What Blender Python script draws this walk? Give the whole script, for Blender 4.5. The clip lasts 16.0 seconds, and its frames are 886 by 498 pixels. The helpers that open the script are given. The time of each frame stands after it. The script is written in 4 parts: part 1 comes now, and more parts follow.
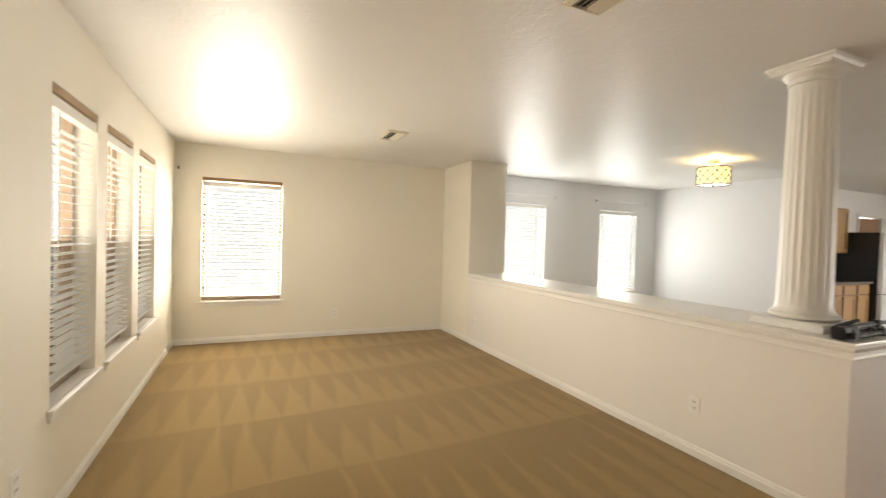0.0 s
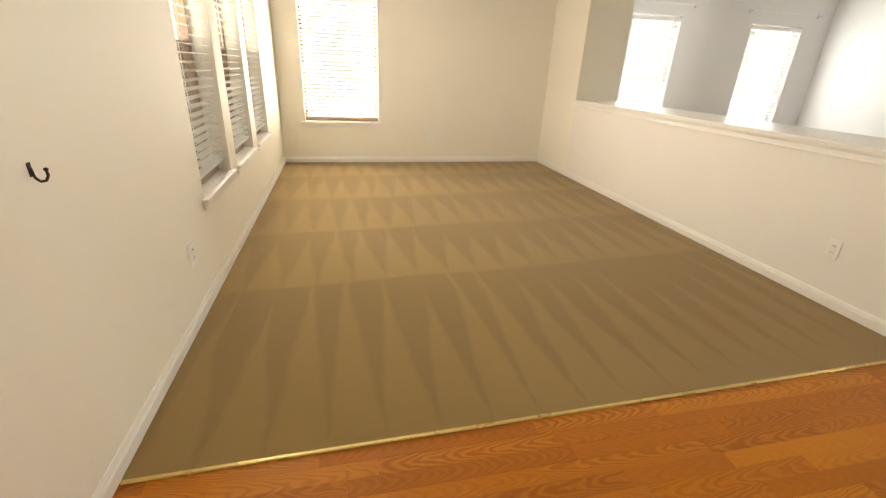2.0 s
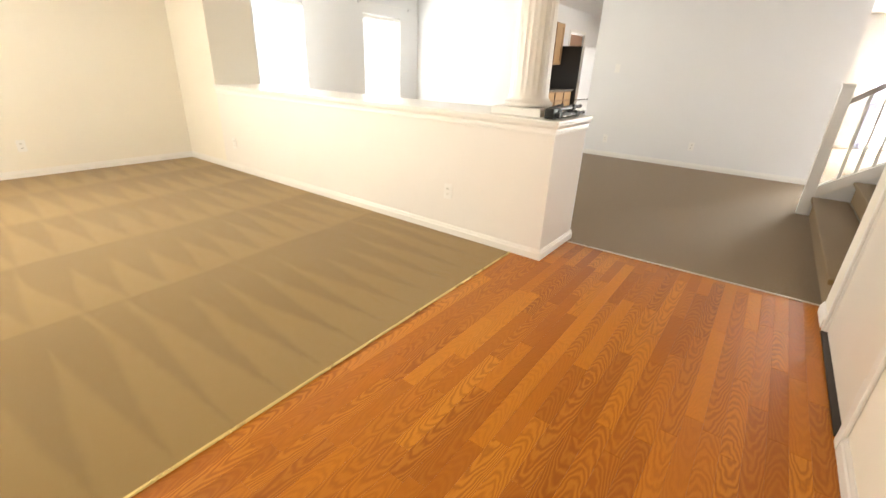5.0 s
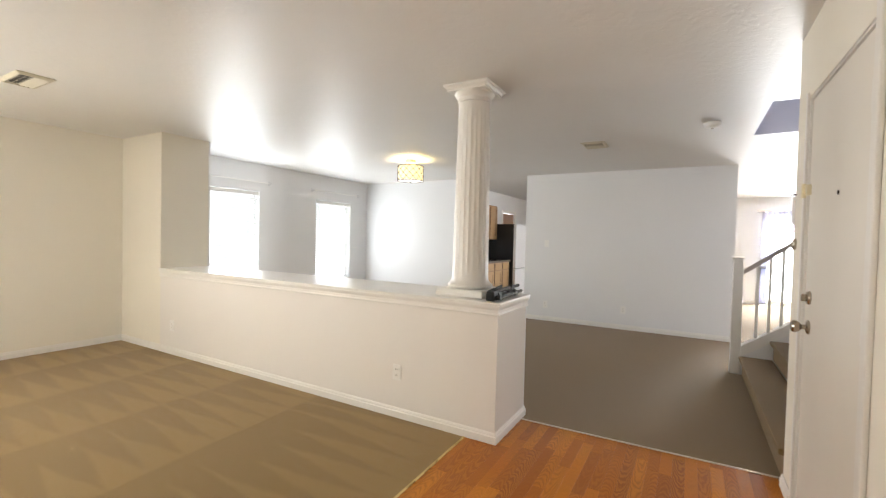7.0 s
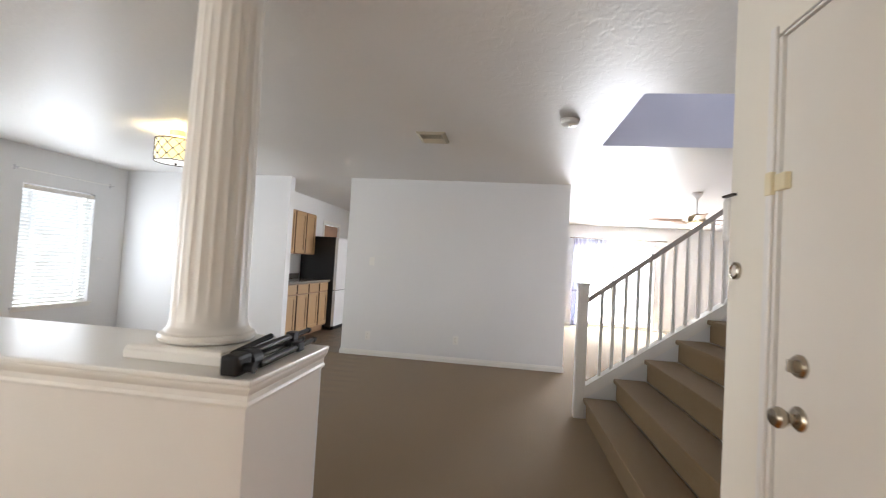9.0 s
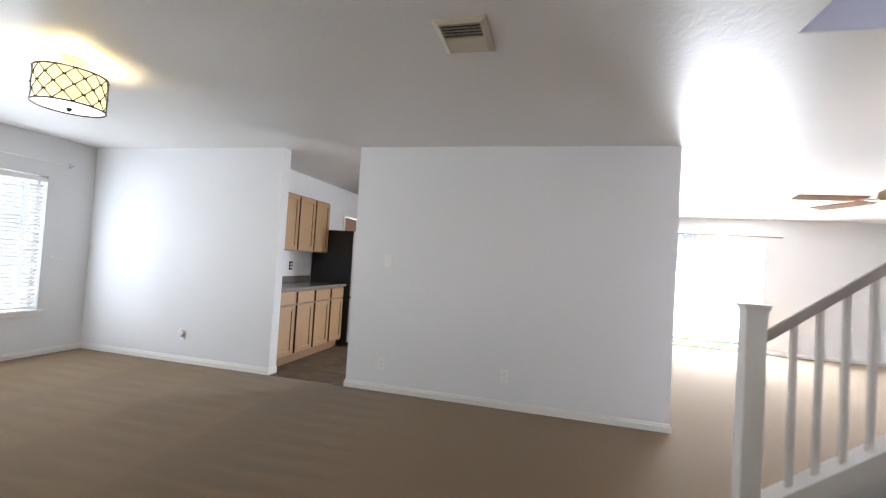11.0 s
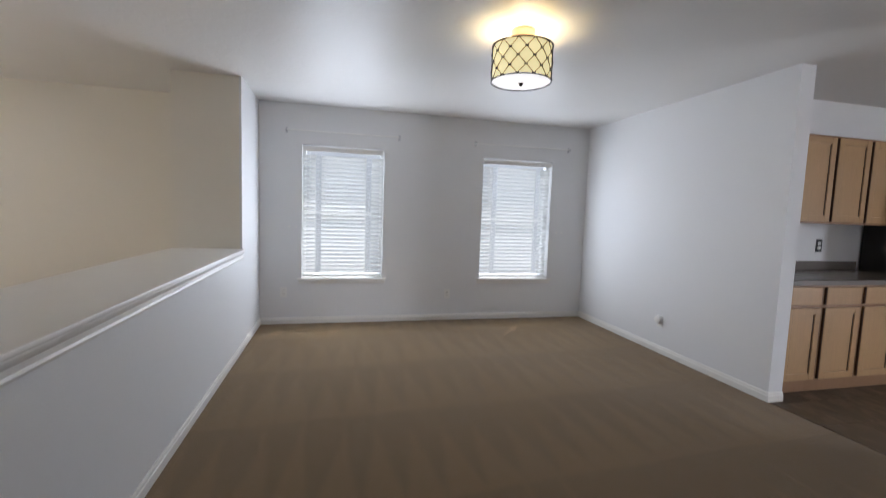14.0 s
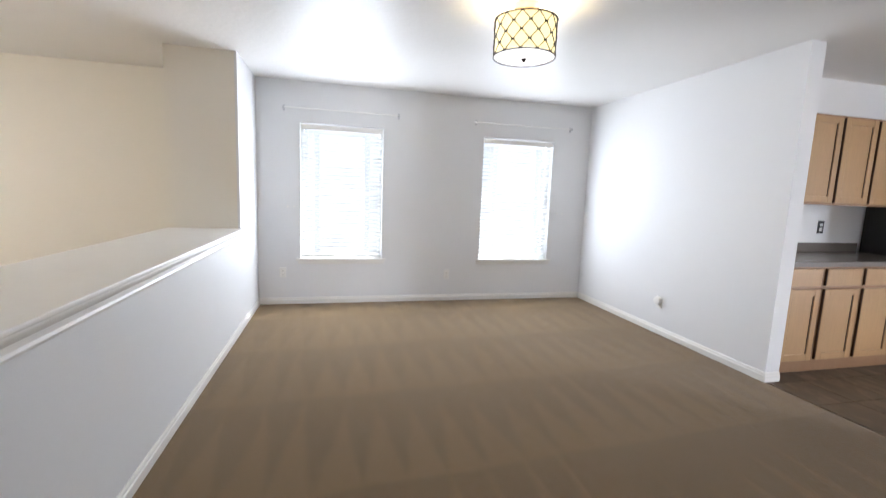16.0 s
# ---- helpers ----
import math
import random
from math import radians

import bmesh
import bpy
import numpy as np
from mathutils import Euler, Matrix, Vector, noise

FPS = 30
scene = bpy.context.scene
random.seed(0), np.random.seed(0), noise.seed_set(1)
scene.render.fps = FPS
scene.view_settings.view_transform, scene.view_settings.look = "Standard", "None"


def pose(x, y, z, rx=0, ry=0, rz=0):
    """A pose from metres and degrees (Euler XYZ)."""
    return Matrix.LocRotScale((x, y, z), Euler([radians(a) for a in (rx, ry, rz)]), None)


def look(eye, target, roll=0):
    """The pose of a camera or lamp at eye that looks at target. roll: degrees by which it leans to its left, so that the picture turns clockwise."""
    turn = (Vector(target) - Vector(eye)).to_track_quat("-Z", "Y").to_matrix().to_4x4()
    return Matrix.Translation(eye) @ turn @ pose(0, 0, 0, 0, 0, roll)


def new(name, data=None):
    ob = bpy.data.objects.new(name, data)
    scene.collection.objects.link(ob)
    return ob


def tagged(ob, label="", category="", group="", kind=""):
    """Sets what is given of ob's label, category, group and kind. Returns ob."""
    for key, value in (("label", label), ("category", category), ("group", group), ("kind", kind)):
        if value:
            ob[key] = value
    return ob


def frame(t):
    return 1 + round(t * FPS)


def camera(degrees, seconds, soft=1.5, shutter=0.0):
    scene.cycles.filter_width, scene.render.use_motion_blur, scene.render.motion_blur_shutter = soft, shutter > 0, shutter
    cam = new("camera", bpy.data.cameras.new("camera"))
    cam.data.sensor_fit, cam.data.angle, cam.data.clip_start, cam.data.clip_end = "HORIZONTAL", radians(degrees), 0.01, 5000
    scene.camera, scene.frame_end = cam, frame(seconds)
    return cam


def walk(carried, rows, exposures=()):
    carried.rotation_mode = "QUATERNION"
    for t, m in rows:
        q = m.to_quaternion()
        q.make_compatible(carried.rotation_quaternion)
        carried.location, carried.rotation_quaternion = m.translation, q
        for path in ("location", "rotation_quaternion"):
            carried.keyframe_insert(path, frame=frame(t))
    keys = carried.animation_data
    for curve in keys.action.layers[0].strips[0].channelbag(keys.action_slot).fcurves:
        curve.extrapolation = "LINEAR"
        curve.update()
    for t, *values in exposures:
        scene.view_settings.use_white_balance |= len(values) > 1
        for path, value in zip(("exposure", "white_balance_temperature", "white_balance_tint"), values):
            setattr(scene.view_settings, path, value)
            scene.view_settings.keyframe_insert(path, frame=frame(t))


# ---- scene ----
cam = camera(91.6, 16.0, soft=1.1, shutter=0.4)
PATH = [
    (0, (1.611, 0.553, 1.374), (2.428, 2.378, 1.328), 1.7),
    (0.5, (1.547, 0.63, 1.344), (2.172, 2.528, 1.257), 2.1),
    (1, (1.531, 0.628, 1.321), (2.03, 2.553, 1.105), 1.8),
    (1.5, (1.509, 0.658, 1.263), (1.967, 2.521, 0.7), 2.4),
    (2, (1.505, 0.66, 1.228), (1.938, 2.45, 0.449), 2.6),
    (2.5, (1.514, 0.657, 1.21), (1.982, 2.398, 0.343), 1.8),
    (3, (1.565, 0.647, 1.193), (2.261, 2.262, 0.239), 0.6),
    (3.5, (1.631, 0.618, 1.189), (2.591, 2.05, 0.175), 0.1),
    (3.7, (1.659, 0.613, 1.179), (2.714, 1.963, 0.148), -0.1),
    (5.8, (1.716, 0.545, 1.274), (3.388, 1.577, 0.896), 1.5),
    (6, (1.724, 0.54, 1.306), (3.406, 1.596, 1.075), 1.5),
    (6.5, (1.707, 0.541, 1.354), (3.397, 1.611, 1.339), 2.0),
    (7, (1.705, 0.571, 1.336), (3.438, 1.568, 1.286), 1.4),
    (7.5, (1.88, 0.619, 1.31), (3.718, 1.403, 1.223), 1.1),
    (8, (2.221, 0.673, 1.329), (4.148, 1.208, 1.342), 3.3),
    (8.2, (2.376, 0.717, 1.317), (4.321, 1.181, 1.349), 3.7),
    (10.3, (4.219, 1.035, 1.318), (6.21, 1.205, 1.397), 1.9),
    (10.5, (4.393, 1.041, 1.339), (6.369, 1.336, 1.429), 3.4),
    (11, (4.777, 1.08, 1.324), (6.715, 1.571, 1.38), 3.6),
    (11.5, (5.198, 1.186, 1.256), (7.074, 1.87, 1.374), 0.9),
    (12, (5.47, 1.289, 1.352), (7.132, 2.395, 1.471), 1.6),
    (12.5, (5.639, 1.412, 1.349), (6.882, 2.976, 1.424), 2.7),
    (13, (5.671, 1.552, 1.385), (6.512, 3.365, 1.45), 2.1),
    (13.5, (5.684, 1.553, 1.358), (6.215, 3.481, 1.324), 2.7),
    (14, (5.704, 1.5, 1.329), (6.175, 3.436, 1.154), 2.0),
    (14.5, (5.728, 1.48, 1.248), (6.15, 3.37, 0.752), 2.2),
    (15, (5.729, 1.496, 1.251), (6.155, 3.335, 0.591), 2.2),
    (15.5, (5.739, 1.503, 1.264), (6.174, 3.394, 0.777), 1.7),
    (16, (5.701, 1.524, 1.32), (6.178, 3.449, 1.058), 2.2),
]
EXPO = [(0, 1.00, 7350, 10), (0.5, 0.91, 7350, 10), (1.5, 0.96, 7500, 10), (2, 1.16, 7600, 10), (2.5, 1.42, 7650, 10), (3.0, 1.62, 7600, 10), (3.7, 1.90, 7450, 10), (5.8, 1.74, 6900, 10), (6.5, 1.46, 6750, 10),
        (7, 1.22, 6600, 10), (8, 1.00, 6550, 11), (10.3, 1.16, 6050, 12), (11.5, 0.98, 6050, 12), (12, 0.97, 6050, 13), (13, 0.74, 6050, 13), (13.5, 0.49, 6000, 14), (14, 0.29, 6000, 14),
        (14.5, 0.32, 6000, 13), (15, 0.54, 6050, 15), (15.5, 1.02, 6050, 13), (16, 1.18, 6050, 13)]
walk(cam, [(t, look(eye, target, roll)) for t, eye, target, roll in PATH],
     exposures=EXPO)

# ---- plan, in metres ----
XL, XH1, XH2, XP = 0.77, 4.297, 4.857, 8.82      # left wall, half wall faces, east wall
YF, YN = 0.085, 6.555                            # front wall, north wall
YH1, YH2 = 1.64, 5.695                           # half wall's end, stub's end
H = 2.44
XS1, XS2 = 4.76, 7.10                            # stairs
XB, YB, YS = 13.8, 4.58, -6.7                    # family room
RISE, RUN, YST = 0.192, 0.252, 0.093

# ---- world, sun and large lights ----
world = bpy.data.worlds.new("sky")
scene.world = world
world.use_nodes = True
sky = world.node_tree.nodes.new("ShaderNodeTexSky")
sky.sky_type, sky.sun_disc = "NISHITA", False
sky.sun_elevation, sky.sun_rotation = radians(52), radians(41)
back = world.node_tree.nodes["Background"]
back.inputs["Strength"].default_value = 0.15
world.node_tree.links.new(sky.outputs["Color"], back.inputs["Color"])

sun_data = bpy.data.lights.new("sun", "SUN")
sun_data.energy, sun_data.angle, sun_data.color = 5.0, radians(0.5), (1.0, 0.96, 0.91)
sun = new("sun", sun_data)
sun.matrix_world = look((6.6, 7.5, 12.8), (0, 0, 0))


def window_light(x, y, z, w, h, target, watts, color):
    data = bpy.data.lights.new("window_light", "AREA")
    data.shape, data.size, data.size_y, data.energy, data.color = "RECTANGLE", w, h, watts, color
    ob = new("window_light", data)
    ob.matrix_world = look((x, y, z), target)
    return ob


DAY = (0.88, 0.94, 1.0)
window_light(1.525, YN + 0.24, 1.29, 0.90, 1.48, (1.525, 0, 1.29), 60, (1.0, 0.97, 0.90))
window_light(5.755, YN + 0.24, 1.27, 0.90, 1.48, (5.755, 0, 1.27), 10, DAY)
window_light(7.87, YN + 0.24, 1.26, 0.90, 1.48, (7.87, 0, 1.26), 10, DAY)
window_light(5.755, YN - 0.006, 1.27, 0.88, 1.44, (5.755, 0, 1.27), 17, DAY)
window_light(7.87, YN - 0.006, 1.26, 0.88, 1.44, (7.87, 0, 1.26), 11, DAY)
for y0, y1 in ((3.11, 3.76), (3.95, 4.62), (4.82, 5.48)):
    window_light(XL - 0.24, (y0 + y1) / 2, 1.29, 0.60, 1.45, (9, (y0 + y1) / 2, 1.29), 7, (1.0, 0.97, 0.90))
    window_light(XL + 0.006, (y0 + y1) / 2, 1.29, 0.60, 1.45, (9, (y0 + y1) / 2, 1.29), 3.9, (1.0, 0.96, 0.92))
window_light(XB + 0.22, -1.75, 1.0, 1.75, 1.9, (0, -1.75, 1.0), 294, (0.92, 0.96, 1.0))

# added lamp at an unseen upstairs opening, to brighten the lilac stairwell
window_light(5.9, -4.58, 3.85, 1.35, 1.25, (5.9, 0, 3.4), 16, DAY)


def bulb(x, y, z, watts, color, radius):
    data = bpy.data.lights.new("bulb", "POINT")
    data.energy, data.color, data.shadow_soft_size = watts, color, radius
    ob = new("bulb", data)
    ob.location = (x, y, z)


bulb(6.78, 4.05, 2.27, 4.2, (1.0, 0.78, 0.45), 0.04)
bulb(9.1, -1.62, 1.94, 4.8, (1.0, 0.80, 0.6), 0.04)


# ---- materials ----
class Nodes:
    """A small builder of node materials."""
    def __init__(self, name):
        self.mat = bpy.data.materials.new(name)
        self.mat.use_nodes = True
        self.tree = self.mat.node_tree
        self.bsdf = self.tree.nodes["Principled BSDF"]
        self.out = self.tree.nodes["Material Output"]

    def node(self, kind, **props):
        n = self.tree.nodes.new(kind)
        for key, value in props.items():
            setattr(n, key, value)
        return n

    def put(self, socket, value):
        if isinstance(value, bpy.types.NodeSocket):
            self.tree.links.new(value, socket)
        else:
            socket.default_value = value

    def math(self, op, a, b=0.0, c=0.0):
        n = self.node("ShaderNodeMath", operation=op)
        for k, v in enumerate((a, b, c)):
            self.put(n.inputs[k], v)
        return n.outputs[0]

    def coords(self, scale=(1, 1, 1), source="Object", shift=None):
        m = self.node("ShaderNodeMapping")
        self.put(m.inputs["Vector"], self.node("ShaderNodeTexCoord").outputs[source])
        m.inputs["Scale"].default_value = scale
        if shift is not None:
            self.put(m.inputs["Location"], shift)
        return m.outputs[0]

    def noise(self, scale, detail=4.0, rough=0.55, vector=None, distort=0.0):
        n = self.node("ShaderNodeTexNoise")
        self.put(n.inputs["Vector"], self.coords() if vector is None else vector)
        n.inputs["Scale"].default_value, n.inputs["Detail"].default_value = scale, detail
        n.inputs["Roughness"].default_value, n.inputs["Distortion"].default_value = rough, distort
        return n.outputs[0]

    def ramp(self, fac, stops):
        n = self.node("ShaderNodeValToRGB")
        self.put(n.inputs[0], fac)
        while len(n.color_ramp.elements) < len(stops):
            n.color_ramp.elements.new(0.5)
        for e, (at, col) in zip(n.color_ramp.elements, stops):
            e.position, e.color = at, (*col, 1) if len(col) == 3 else col
        return n.outputs[0]

    def mix(self, fac, a, b, blend="MIX"):
        n = self.node("ShaderNodeMix", data_type="RGBA", blend_type=blend)
        self.put(n.inputs[0], fac)
        self.put(n.inputs[6], (*a, 1) if isinstance(a, tuple) else a)
        self.put(n.inputs[7], (*b, 1) if isinstance(b, tuple) else b)
        return n.outputs[2]

    def bump(self, height, strength, distance=0.01):
        n = self.node("ShaderNodeBump")
        n.inputs["Strength"].default_value, n.inputs["Distance"].default_value = strength, distance
        self.put(n.inputs["Height"], height)
        self.put(self.bsdf.inputs["Normal"], n.outputs[0])

    def set(self, **values):
        for key, value in values.items():
            self.put(self.bsdf.inputs[key.replace("_", " ")], value)
        return self


def plain(name, color, rough=0.5, metal=0.0, vary=0.06, scale=14.0, relief=0.0):
    n = Nodes(name)
    lo = tuple(c * (1 - vary) for c in color)
    hi = tuple(min(1, c * (1 + vary)) for c in color)
    grain = n.noise(scale)
    n.set(Base_Color=n.mix(grain, lo, hi), Metallic=metal)
    n.set(Roughness=n.math("MULTIPLY_ADD", n.noise(scale * 0.4), 0.12, rough - 0.06))
    if relief:
        n.bump(n.noise(scale * 6), relief, 0.004)
    return n.mat


def paint(name, color, rough, peel, distance=0.002):
    """Rolled wall paint: faint cloudiness, orange-peel relief."""
    n = Nodes(name)
    cloud = n.noise(0.9, 3)
    fine = n.noise(26, 3)
    base = n.mix(cloud, tuple(c * 0.96 for c in color), color)
    base = n.mix(n.math("MULTIPLY", fine, 0.10), base, tuple(c * 0.86 for c in color))
    n.set(Base_Color=base, Roughness=n.math("MULTIPLY_ADD", cloud, 0.10, rough - 0.05))
    n.bsdf.inputs["Specular IOR Level"].default_value = 0.28
    n.bump(n.noise(150, 2), peel, distance)
    return n.mat


def ceiling_paint():
    """Semi-gloss knockdown texture."""
    n = Nodes("ceiling_paint")
    cloud = n.noise(0.7, 2)
    n.set(Base_Color=n.mix(cloud, (0.74, 0.72, 0.69), (0.80, 0.785, 0.76)))
    n.set(Roughness=n.math("MULTIPLY_ADD", n.noise(5, 3), 0.10, 0.39))
    n.bsdf.inputs["Specular IOR Level"].default_value = 0.27
    blot = n.ramp(n.noise(17, 3, 0.5, distort=0.6), [(0.42, (0, 0, 0)), (0.56, (1, 1, 1))])
    n.bump(n.math("MULTIPLY_ADD", n.noise(90, 2), 0.25, blot), 0.20, 0.003)
    return n.mat


def carpet(name, light, dark, contrast):
    """Cut pile with vacuum strokes: rows of wedges, brushed to and fro."""
    n = Nodes(name)
    pos = n.node("ShaderNodeSeparateXYZ")
    n.put(pos.inputs[0], n.coords())
    x, y = pos.outputs[0], pos.outputs[1]
    wob = n.math("SUBTRACT", n.noise(1.3, 2), 0.5)
    wob2 = n.math("SUBTRACT", n.noise(6.0, 2), 0.5)
    v = n.math("ADD", n.math("MULTIPLY_ADD", x, -0.06, y), n.math("MULTIPLY", wob, 0.09))
    row = n.math("DIVIDE", n.math("ADD", v, -2.96), 0.90)
    first = n.math("LESS_THAN", v, 2.96)
    long = n.math("DIVIDE", n.math("ADD", v, -1.72), 1.26)
    fr = n.math("ADD", n.math("MULTIPLY", first, long), n.math("MULTIPLY", n.math("SUBTRACT", 1.0, first), n.math("FRACT", row)))
    idx = n.math("MAXIMUM", n.math("FLOOR", row), -1.0)
    lean = n.math("MULTIPLY", fr, n.math("MULTIPLY_ADD", n.noise(0.9, 1), 0.7, -0.35))
    u = n.math("ADD", n.math("MULTIPLY_ADD", x, 4.9, n.math("MULTIPLY", wob, 0.35)), n.math("MULTIPLY", idx, 0.37))
    u = n.math("ADD", u, n.math("ADD", lean, n.math("MULTIPLY", wob2, 0.10)))
    tri = n.math("MULTIPLY", n.math("ABSOLUTE", n.math("SUBTRACT", n.math("FRACT", u), 0.5)), 2.0)
    cell = n.node("ShaderNodeTexWhiteNoise", noise_dimensions="2D")
    both = n.node("ShaderNodeCombineXYZ")
    n.put(both.inputs[0], n.math("FLOOR", u))
    n.put(both.inputs[1], idx)
    n.put(cell.inputs["Vector"], both.outputs[0])
    reach = n.math("MULTIPLY_ADD", cell.outputs["Value"], 0.75, 0.85)
    ragged = n.math("MULTIPLY", n.math("SUBTRACT", n.noise(15.0, 3), 0.5), 0.35)
    edge = n.math("ADD", n.math("SUBTRACT", n.math("MULTIPLY", fr, reach), tri), ragged)
    wedge = n.node("ShaderNodeMapRange", interpolation_type="SMOOTHSTEP")
    n.put(wedge.inputs[0], edge)
    wedge.inputs[1].default_value, wedge.inputs[2].default_value = -0.16, 0.20
    patch = n.noise(0.8, 2)
    amount = n.math("MULTIPLY", wedge.outputs[0], n.math("MULTIPLY_ADD", patch, contrast, contrast * 0.4))
    base = n.mix(amount, light, dark)
    tuft = n.noise(420, 2)
    speck = n.noise(70, 3)
    base = n.mix(n.math("MULTIPLY", tuft, 0.35), base, tuple(c * 0.62 for c in dark))
    base = n.mix(n.math("MULTIPLY", speck, 0.16), base, tuple(min(1, c * 1.25) for c in light))
    n.set(Base_Color=base, Roughness=0.95, Sheen_Weight=0.25, Sheen_Roughness=0.6)
    n.bsdf.inputs["Specular IOR Level"].default_value = 0.1
    n.bump(n.math("ADD", tuft, n.math("MULTIPLY", speck, 0.6)), 0.55, 0.006)
    return n.mat


def laminate():
    """Oak-look laminate strips; every strip has its own tone and figure."""
    n = Nodes("oak_laminate")
    rnd = n.node("ShaderNodeObjectInfo").outputs["Random"]
    comb = n.node("ShaderNodeCombineXYZ")
    n.put(comb.inputs[0], n.math("MULTIPLY", rnd, 37.0))
    n.put(comb.inputs[1], n.math("MULTIPLY", rnd, 91.0))
    pos = n.node("ShaderNodeSeparateXYZ")
    n.put(pos.inputs[0], n.coords())
    share = [n.math("FRACT", n.math("MULTIPLY", rnd, k)) for k in (7.31, 13.7, 29.3)]
    middle = n.math("MULTIPLY_ADD", share[0], 0.050, 0.008)
    bow = n.math("MULTIPLY", n.math("POWER", n.math("ABSOLUTE", n.math("SUBTRACT", pos.outputs[1], middle)), 2.0), 1500.0)
    way = n.math("MULTIPLY_ADD", n.math("GREATER_THAN", share[1], 0.5), 2.0, -1.0)
    arch = n.math("MULTIPLY_ADD", n.math("MULTIPLY", pos.outputs[0], way), n.math("MULTIPLY_ADD", share[1], 14.0, 9.0), bow)
    drift = n.noise(6.0, 2, 0.5, n.coords((1.6, 4, 1), shift=comb.outputs[0]))
    wave = n.math("MULTIPLY_ADD", n.math("SINE", n.math("MULTIPLY", n.math("MULTIPLY_ADD", drift, 2.6, arch), 6.283)), 0.5, 0.5)
    figured = n.math("MULTIPLY_ADD", n.math("POWER", share[2], 1.5), 0.48, 0.08)
    pores = n.noise(9, 3, 0.6, n.coords((3, 60, 4), shift=comb.outputs[0]))
    tone = n.ramp(rnd, [(0.0, (0.43, 0.125, 0.008)), (0.35, (0.54, 0.170, 0.011)), (0.7, (0.63, 0.212, 0.014)), (1.0, (0.73, 0.275, 0.022))])
    base = n.mix(n.math("MULTIPLY", n.math("POWER", wave, 2.0), figured), tone, (0.30, 0.082, 0.009))
    base = n.mix(n.math("MULTIPLY", n.math("POWER", n.math("SUBTRACT", 1.0, wave), 2.0), n.math("MULTIPLY", figured, 0.7)), base, (0.74, 0.330, 0.050))
    base = n.mix(n.math("MULTIPLY", n.math("POWER", pores, 2.0), 0.45), base, (0.24, 0.065, 0.009))
    n.set(Base_Color=base, Roughness=n.math("MULTIPLY_ADD", pores, 0.12, 0.26))
    n.bsdf.inputs["Specular IOR Level"].default_value = 0.32
    n.bump(pores, 0.08, 0.001)
    return n.mat


def oak(name, tint):
    n = Nodes(name)
    rnd = n.node("ShaderNodeObjectInfo").outputs["Random"]
    comb = n.node("ShaderNodeCombineXYZ")
    n.put(comb.inputs[0], n.math("MULTIPLY", rnd, 17.0))
    vec = n.coords((14, 14, 1.4), shift=comb.outputs[0])
    grain = n.noise(3.0, 5, 0.6, vec, 0.8)
    pores = n.noise(10, 3, 0.6, n.coords((40, 40, 2.0)))
    base = n.mix(grain, tuple(c * 0.86 for c in tint), tuple(min(1, c * 1.12) for c in tint))
    base = n.mix(n.math("MULTIPLY", n.math("POWER", pores, 2.5), 0.8), base, tuple(c * 0.5 for c in tint))
    base = n.mix(n.math("MULTIPLY", rnd, 0.18), base, tuple(c * 0.8 for c in tint))
    n.set(Base_Color=base, Roughness=n.math("MULTIPLY_ADD", pores, 0.15, 0.28))
    n.bump(pores, 0.10, 0.001)
    return n.mat


def tile_mat():
    n = Nodes("kitchen_tile")
    rnd = n.node("ShaderNodeObjectInfo").outputs["Random"]
    comb = n.node("ShaderNodeCombineXYZ")
    n.put(comb.inputs[0], n.math("MULTIPLY", rnd, 23.0))
    vein = n.noise(3.5, 5, 0.62, n.coords((2.2, 1, 1), shift=comb.outputs[0]), 1.0)
    base = n.ramp(vein, [(0.3, (0.075, 0.050, 0.030)), (0.5, (0.130, 0.092, 0.060)), (0.72, (0.24, 0.18, 0.125))])
    base = n.mix(n.math("MULTIPLY", rnd, 0.3), base, (0.11, 0.08, 0.055))
    n.set(Base_Color=base, Roughness=n.math("MULTIPLY_ADD", vein, 0.2, 0.38))
    n.bump(vein, 0.15, 0.003)
    return n.mat


def glass_mat():
    n = Nodes("window_glass")
    clear = n.node("ShaderNodeBsdfTransparent")
    gloss = n.node("ShaderNodeBsdfGlossy")
    gloss.inputs["Roughness"].default_value = 0.02
    mixer = n.node("ShaderNodeMixShader")
    mixer.inputs[0].default_value = 0.05
    n.tree.links.new(clear.outputs[0], mixer.inputs[1])
    n.tree.links.new(gloss.outputs[0], mixer.inputs[2])
    n.tree.links.new(mixer.outputs[0], n.out.inputs["Surface"])
    return n.mat


def screen_mat():
    """Fine dark mesh, seen through for about half."""
    n = Nodes("insect_screen")
    n.set(Base_Color=(0.03, 0.03, 0.032, 1), Roughness=0.7)
    clear = n.node("ShaderNodeBsdfTransparent")
    mixer = n.node("ShaderNodeMixShader")
    n.put(mixer.inputs[0], n.math("MULTIPLY_ADD", n.noise(40, 2), 0.08, 0.48))
    n.tree.links.new(clear.outputs[0], mixer.inputs[1])
    n.tree.links.new(n.bsdf.outputs[0], mixer.inputs[2])
    n.tree.links.new(mixer.outputs[0], n.out.inputs["Surface"])
    return n.mat


def glow(name, color, strength, base=(0.8, 0.8, 0.8)):
    n = Nodes(name)
    n.set(Base_Color=(*base, 1), Roughness=0.6, Emission_Color=(*color, 1), Emission_Strength=strength)
    return n.mat


